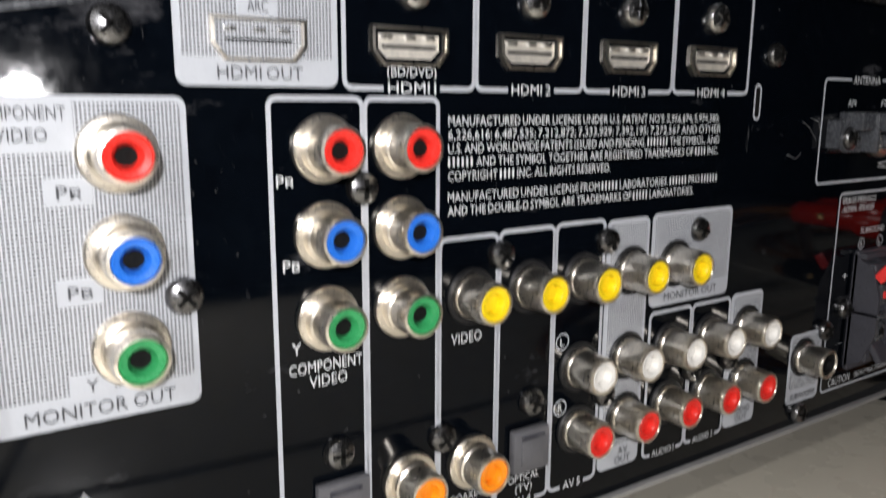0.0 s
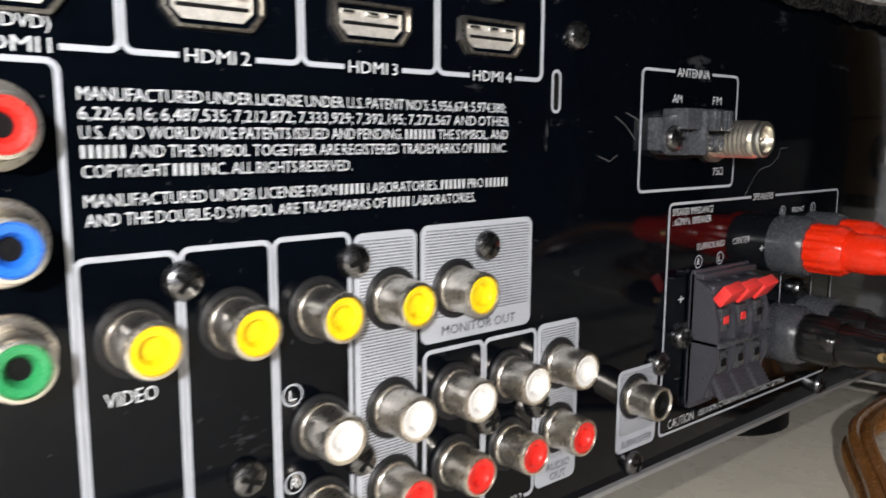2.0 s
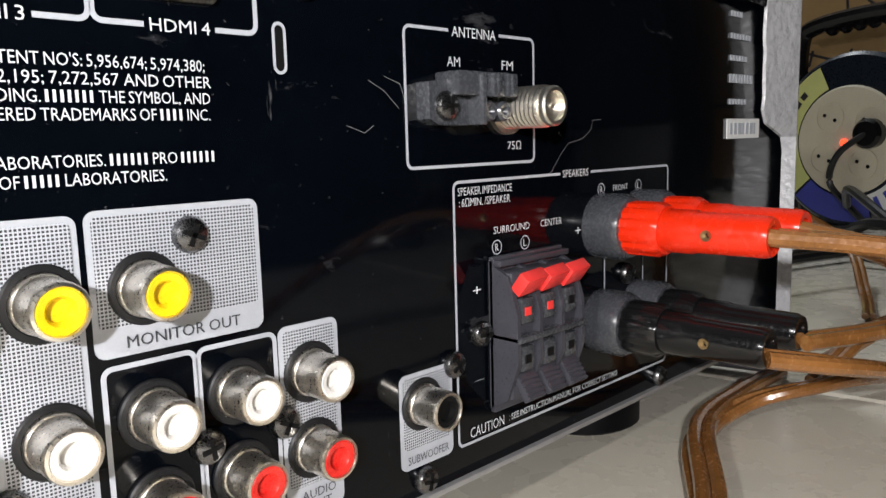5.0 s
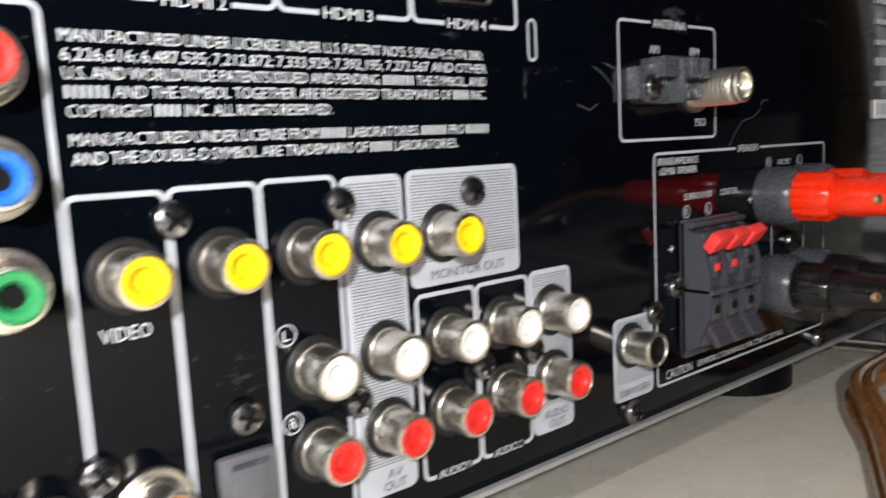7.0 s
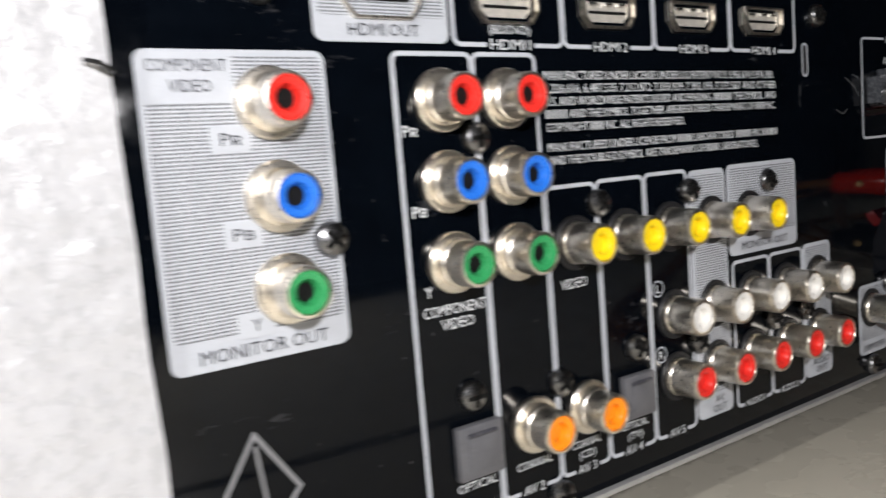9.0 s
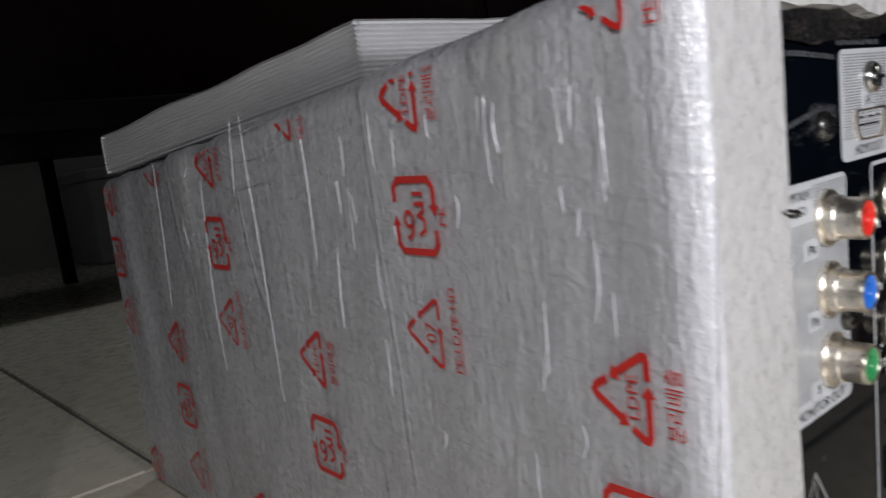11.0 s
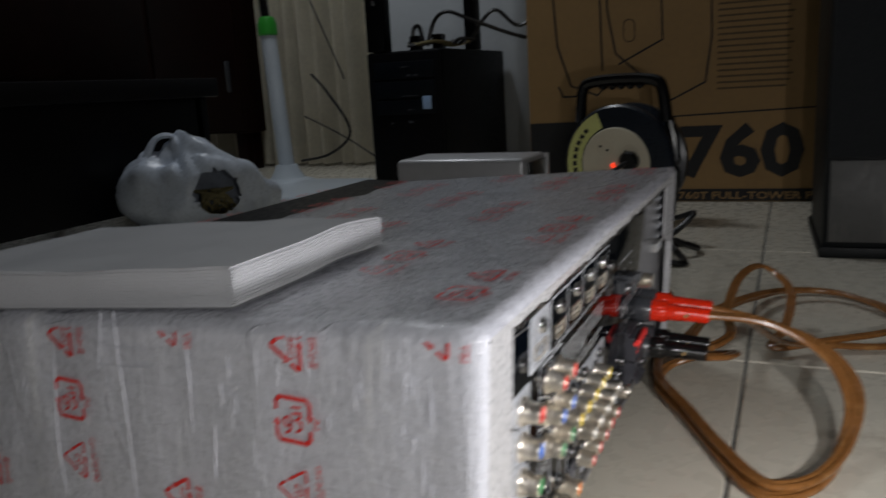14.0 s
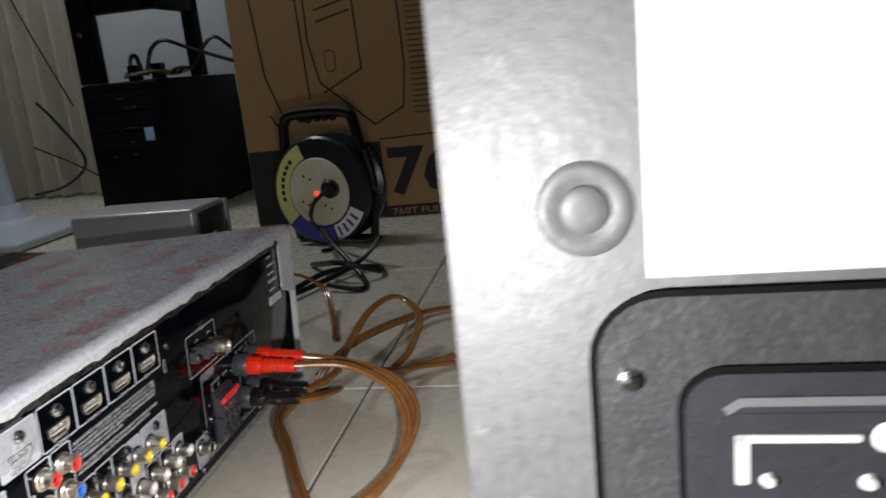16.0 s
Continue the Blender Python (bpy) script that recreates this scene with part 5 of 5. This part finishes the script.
# local: the plate looks towards -x; its near edge is y=0
part("cabinet", box(0.004, 0.60, -0.30, -0.002, 0.010, 0.42, 0.004), M_CAB, sub)
for x in (0.03, 0.592):
    for y in (-0.27, -0.006):
        part("foot", lathe([(0.013, 0), (0.0145, 0.003), (0.0145, 0.026), (0.012, 0.030)], 18, axis="Z", at=(x, y, 0)), M_PLUGB, sub)
pl = part("metal_plate", box(0.0, 0.005, -0.300, 0.0, 0.06, 0.415, 0.0012, 2), M_ALU, sub, "rough grey painted metal plate")
part("label", box(-0.0006, 0.001, -0.17, -0.0339, 0.2525, 0.375, 0.0003), M_PAPER, pl, "plain white paper label")
part("screw", lathe([(0.0082, 0.0), (0.0077, -0.0004), (0.0068, -0.0006), (0.0056, -0.0005), (0.0046, -0.0002), (0.0042, -0.0001), (0.0040, -0.0007), (0.0035, -0.0010), (0.0018, -0.0012), (0.0001, -0.0012)], 32, axis="X", at=(0, -0.0243, 0.2648)), M_ALU, pl, "domed screw in a round dimple")


def on_plate(bm, x):
    for v in bm.verts:
        v.co = Vector((x + v.co.y, -v.co.x, v.co.z))
    return bm


part("pressed_panel", on_plate(plate(rrect(0.0241, 0.1566, 0.0800, 0.2500, 0.012, 6), -0.0012, 0.001), 0), M_ALUD, pl, "pressed dull steel panel")
# groove drawn as a flat black line, its shade painted
part("panel_groove_shade", on_plate(stroke(rrect(0.0241, 0.1566, 0.0800, 0.2500, 0.012, 6), 0.0012, -0.0016, closed=True), 0), M_HOLE, pl)
inlet = part("mains_inlet", on_plate(plate(rrect(0.0390, 0.1245, 0.1000, 0.2360, 0.007, 6), -0.0030, 0.001), 0), M_DGREY, pl, "dark grey moulded mains inlet")
# same painted shade line round the inlet
part("inlet_groove_shade", on_plate(stroke(rrect(0.0385, 0.1245, 0.1000, 0.2365, 0.007, 6), 0.0012, -0.0022, closed=True), 0), M_HOLE, inlet)
part("inlet_lip", on_plate(stroke([(0.0455, 0.2295), (0.0480, 0.2312), (0.12, 0.2312)], 0.0016, -0.0036), 0), M_GREYM, inlet)
part("inlet_cavity", on_plate(plate(rrect(0.0435, 0.1200, 0.1050, 0.2290, 0.004, 4), -0.0033, 0), 0), M_DGREY, inlet)
part("printed_bar", on_plate(plate(rrect(0.0470, 0.0668, 0.2238, 0.2252, 0.0005), -0.0037, -0.003), 0), M_PAPER, inlet)
part("printed_bar", on_plate(plate(rrect(0.0470, 0.0493, 0.2160, 0.2251, 0.0005), -0.0037, -0.003), 0), M_PAPER, inlet)
# highlights on the inlet, painted as small white domes
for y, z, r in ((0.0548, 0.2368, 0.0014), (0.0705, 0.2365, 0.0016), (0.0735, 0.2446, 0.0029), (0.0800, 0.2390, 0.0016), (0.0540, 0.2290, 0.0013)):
    part("painted_glint", lathe([(r, -0.0034), (r * 0.7, -0.0045), (0.0001, -0.0047)], 12, axis="X", at=(0, -y + 0.0025, z - 0.02)), M_PAPER, inlet)
part("rivet", lathe([(0.0022, -0.0012), (0.0020, -0.0022), (0.0001, -0.0028)], 16, axis="X", at=(0, -0.0303, 0.2347)), M_SILVER, pl)

# ---- silver case beside the wrapped receiver ----
sv = thing("silver_case", "silver painted case with a dark rounded top and white label", "electronics", (-0.0920, 0.226, 0.0), 3)
part("body", box(-0.20, 0.0, 0.0, 0.20, 0.0, 0.163, 0.004, 3), M_SILVP, sv)
part("front_frame", box(-0.20, -0.009, -0.004, 0.004, 0.004, 0.1585, 0.002), M_SILVP, sv)
part("edge_trim", box(-0.0055, 0.0005, -0.006, 0.004, 0.0, 0.1635, 0.0015), M_SILVP, sv)
tp = bmesh.new()
prof = [(0.0, 0.161), (-0.004, 0.169), (-0.018, 0.178), (-0.05, 0.184), (-0.20, 0.188)]
rows = [[tp.verts.new((x, y, z)) for x, z in prof] for y in (0.006, 0.195)]
low = [[tp.verts.new((x, y, 0.1595)) for x, z in prof] for y in (0.006, 0.195)]
for i in range(len(prof) - 1):
    tp.faces.new((rows[0][i], rows[0][i + 1], rows[1][i + 1], rows[1][i]))
    for j in (0, 1):
        tp.faces.new((rows[j][i], rows[j][i + 1], low[j][i + 1], low[j][i]))
part("top_cover", tp, M_DBLUE, sv, "dark rounded top cover")
part("label", plate(rrect(-0.105, -0.0325, 0.040, 0.1050, 0.006), -0.0050, -0.003), M_PAPER, sv, "white rounded label")
for k in range(4):
    part("printed_bar", plate(rrect(-0.090, -0.042, 0.0900 - 0.009 * k, 0.0918 - 0.009 * k, 0.0004), -0.0053, -0.004), M_GREYM, sv)

# ---- curtain, dark cupboard, stool ----
cu = bmesh.new()
rows = []
for j in range(14):
    z = 0.01 + 1.9 * j / 13
    rows.append([cu.verts.new((1.98 + 0.030 * math.sin(i * 0.62) + 0.018 * math.sin(i * 0.27 + 1 + 0.1 * j), 1.86 - 0.0062 * i, z)) for i in range(122)])
for a, b in zip(rows, rows[1:]):
    for i in range(121):
        cu.faces.new((a[i], a[i + 1], b[i + 1], b[i]))
bmesh.ops.solidify(cu, geom=list(cu.faces), thickness=0.002)
me = mesh_of("curtain", cu)
me.materials.append(M_CURTAIN)
tagged(new("curtain", me), "pale beige curtain hanging in soft folds", "curtain")
for pts in (((1.90, 1.30, 0.30), (1.86, 1.22, 0.24), (1.86, 1.15, 0.12), (1.88, 1.24, 0.05), (1.86, 1.34, 0.03)), ((1.88, 1.05, 0.02), (1.88, 1.18, 0.10), (1.90, 1.34, 0.17)), ((1.90, 1.42, 1.2), (1.90, 1.34, 0.7), (1.90, 1.18, 0.28))):
    w = thing("wire", "thin dark wire hanging before the curtain", "cable")
    part("flex", tube(spline(pts, 8), 0.0045 if pts[0][2] == 0.30 else 0.0025, 6), M_BCABLE, w)
cup = thing("cupboard", "dark reddish wooden cupboard standing on short legs", "cupboard", (1.86, 1.56, 0.0))
part("body", box(0, 0.10, -0.02, 0.70, 0.125, 1.5, 0.004), M_WOOD, cup)
for y in (-0.016, 0.345):
    d = part("door", box(-0.018, 0.0, y, y + 0.350, 0.135, 1.48, 0.003), M_WOOD, cup)
    part("handle", box(-0.030, -0.016, y + (0.03 if y < 0 else 0.31), y + (0.042 if y < 0 else 0.322), 0.26, 0.36, 0.003), M_SMOKE, d, "dull metal pull")
for x in (0.01, 0.055):
    for y in (0.0, 0.64):
        part("leg", box(x, x + 0.04, y, y + 0.04, 0, 0.127, 0.002), M_WOOD, cup)
bench = thing("bench", "low black bench with a closed end and an upper cabinet", "bench", (0.24, 1.06, 0.0))
part("top", box(-0.85, 0.90, -0.02, 0.55, 0.245, 0.285, 0.004), M_CASE, bench)
part("closed_end", box(0.150, 0.88, 0.0, 0.03, 0.03, 0.246, 0.003), M_CASE, bench)
part("upper_cabinet", box(-0.80, 0.88, 0.15, 0.52, 0.286, 1.3, 0.004), M_WOOD, bench)
for x in (-0.82, 0.01, 0.84):
    for y in (0.0, 0.48):
        part("leg", box(x, x + 0.022, y, y + 0.022, 0, 0.247, 0.002), M_CASE, bench)

# added box; its pale front stands in for a lit patch beneath the bench
patch_box = thing("lit_patch_box", "pale grey box added for a lit patch beneath the bench", "box", (0.62, 1.86, 0.0))
M_LIT_PATCH = speckle(mat("pale_lit_patch", (0.5, 0.52, 0.55), 0.45, var=0.1, scale=12), (0.3, 0.31, 0.33), 0.6, 14, 0.5)
part("body", box(-0.21, 0.19, 0.0, 0.24, 0.0, 0.205, 0.008, 3), M_LIT_PATCH, patch_box)
part("lid", box(-0.215, 0.195, -0.005, 0.245, 0.206, 0.232, 0.006, 3), M_LIT_PATCH, patch_box)
part("latch", box(-0.05, 0.03, -0.012, -0.004, 0.165, 0.215, 0.003), M_LIT_PATCH, patch_box)

# ---- floor tiles ----
tile = mesh_of("tile", box(-PX / 2 + 0.0011, PX / 2 - 0.0011, -PY / 2 + 0.0011, PY / 2 - 0.0011, -0.012, 0.0, 0.0012, 1))
for i in range(-5, 7):
    for j in range(-6, 7):
        x, y = TX + PX * (i + 0.5), TY + PY * (j + 0.5)
        if -2.0 < x < 2.6 and -2.2 < y < 2.4:
            part("tile", tile, M_TILE, floor, at=(x, y, 0))
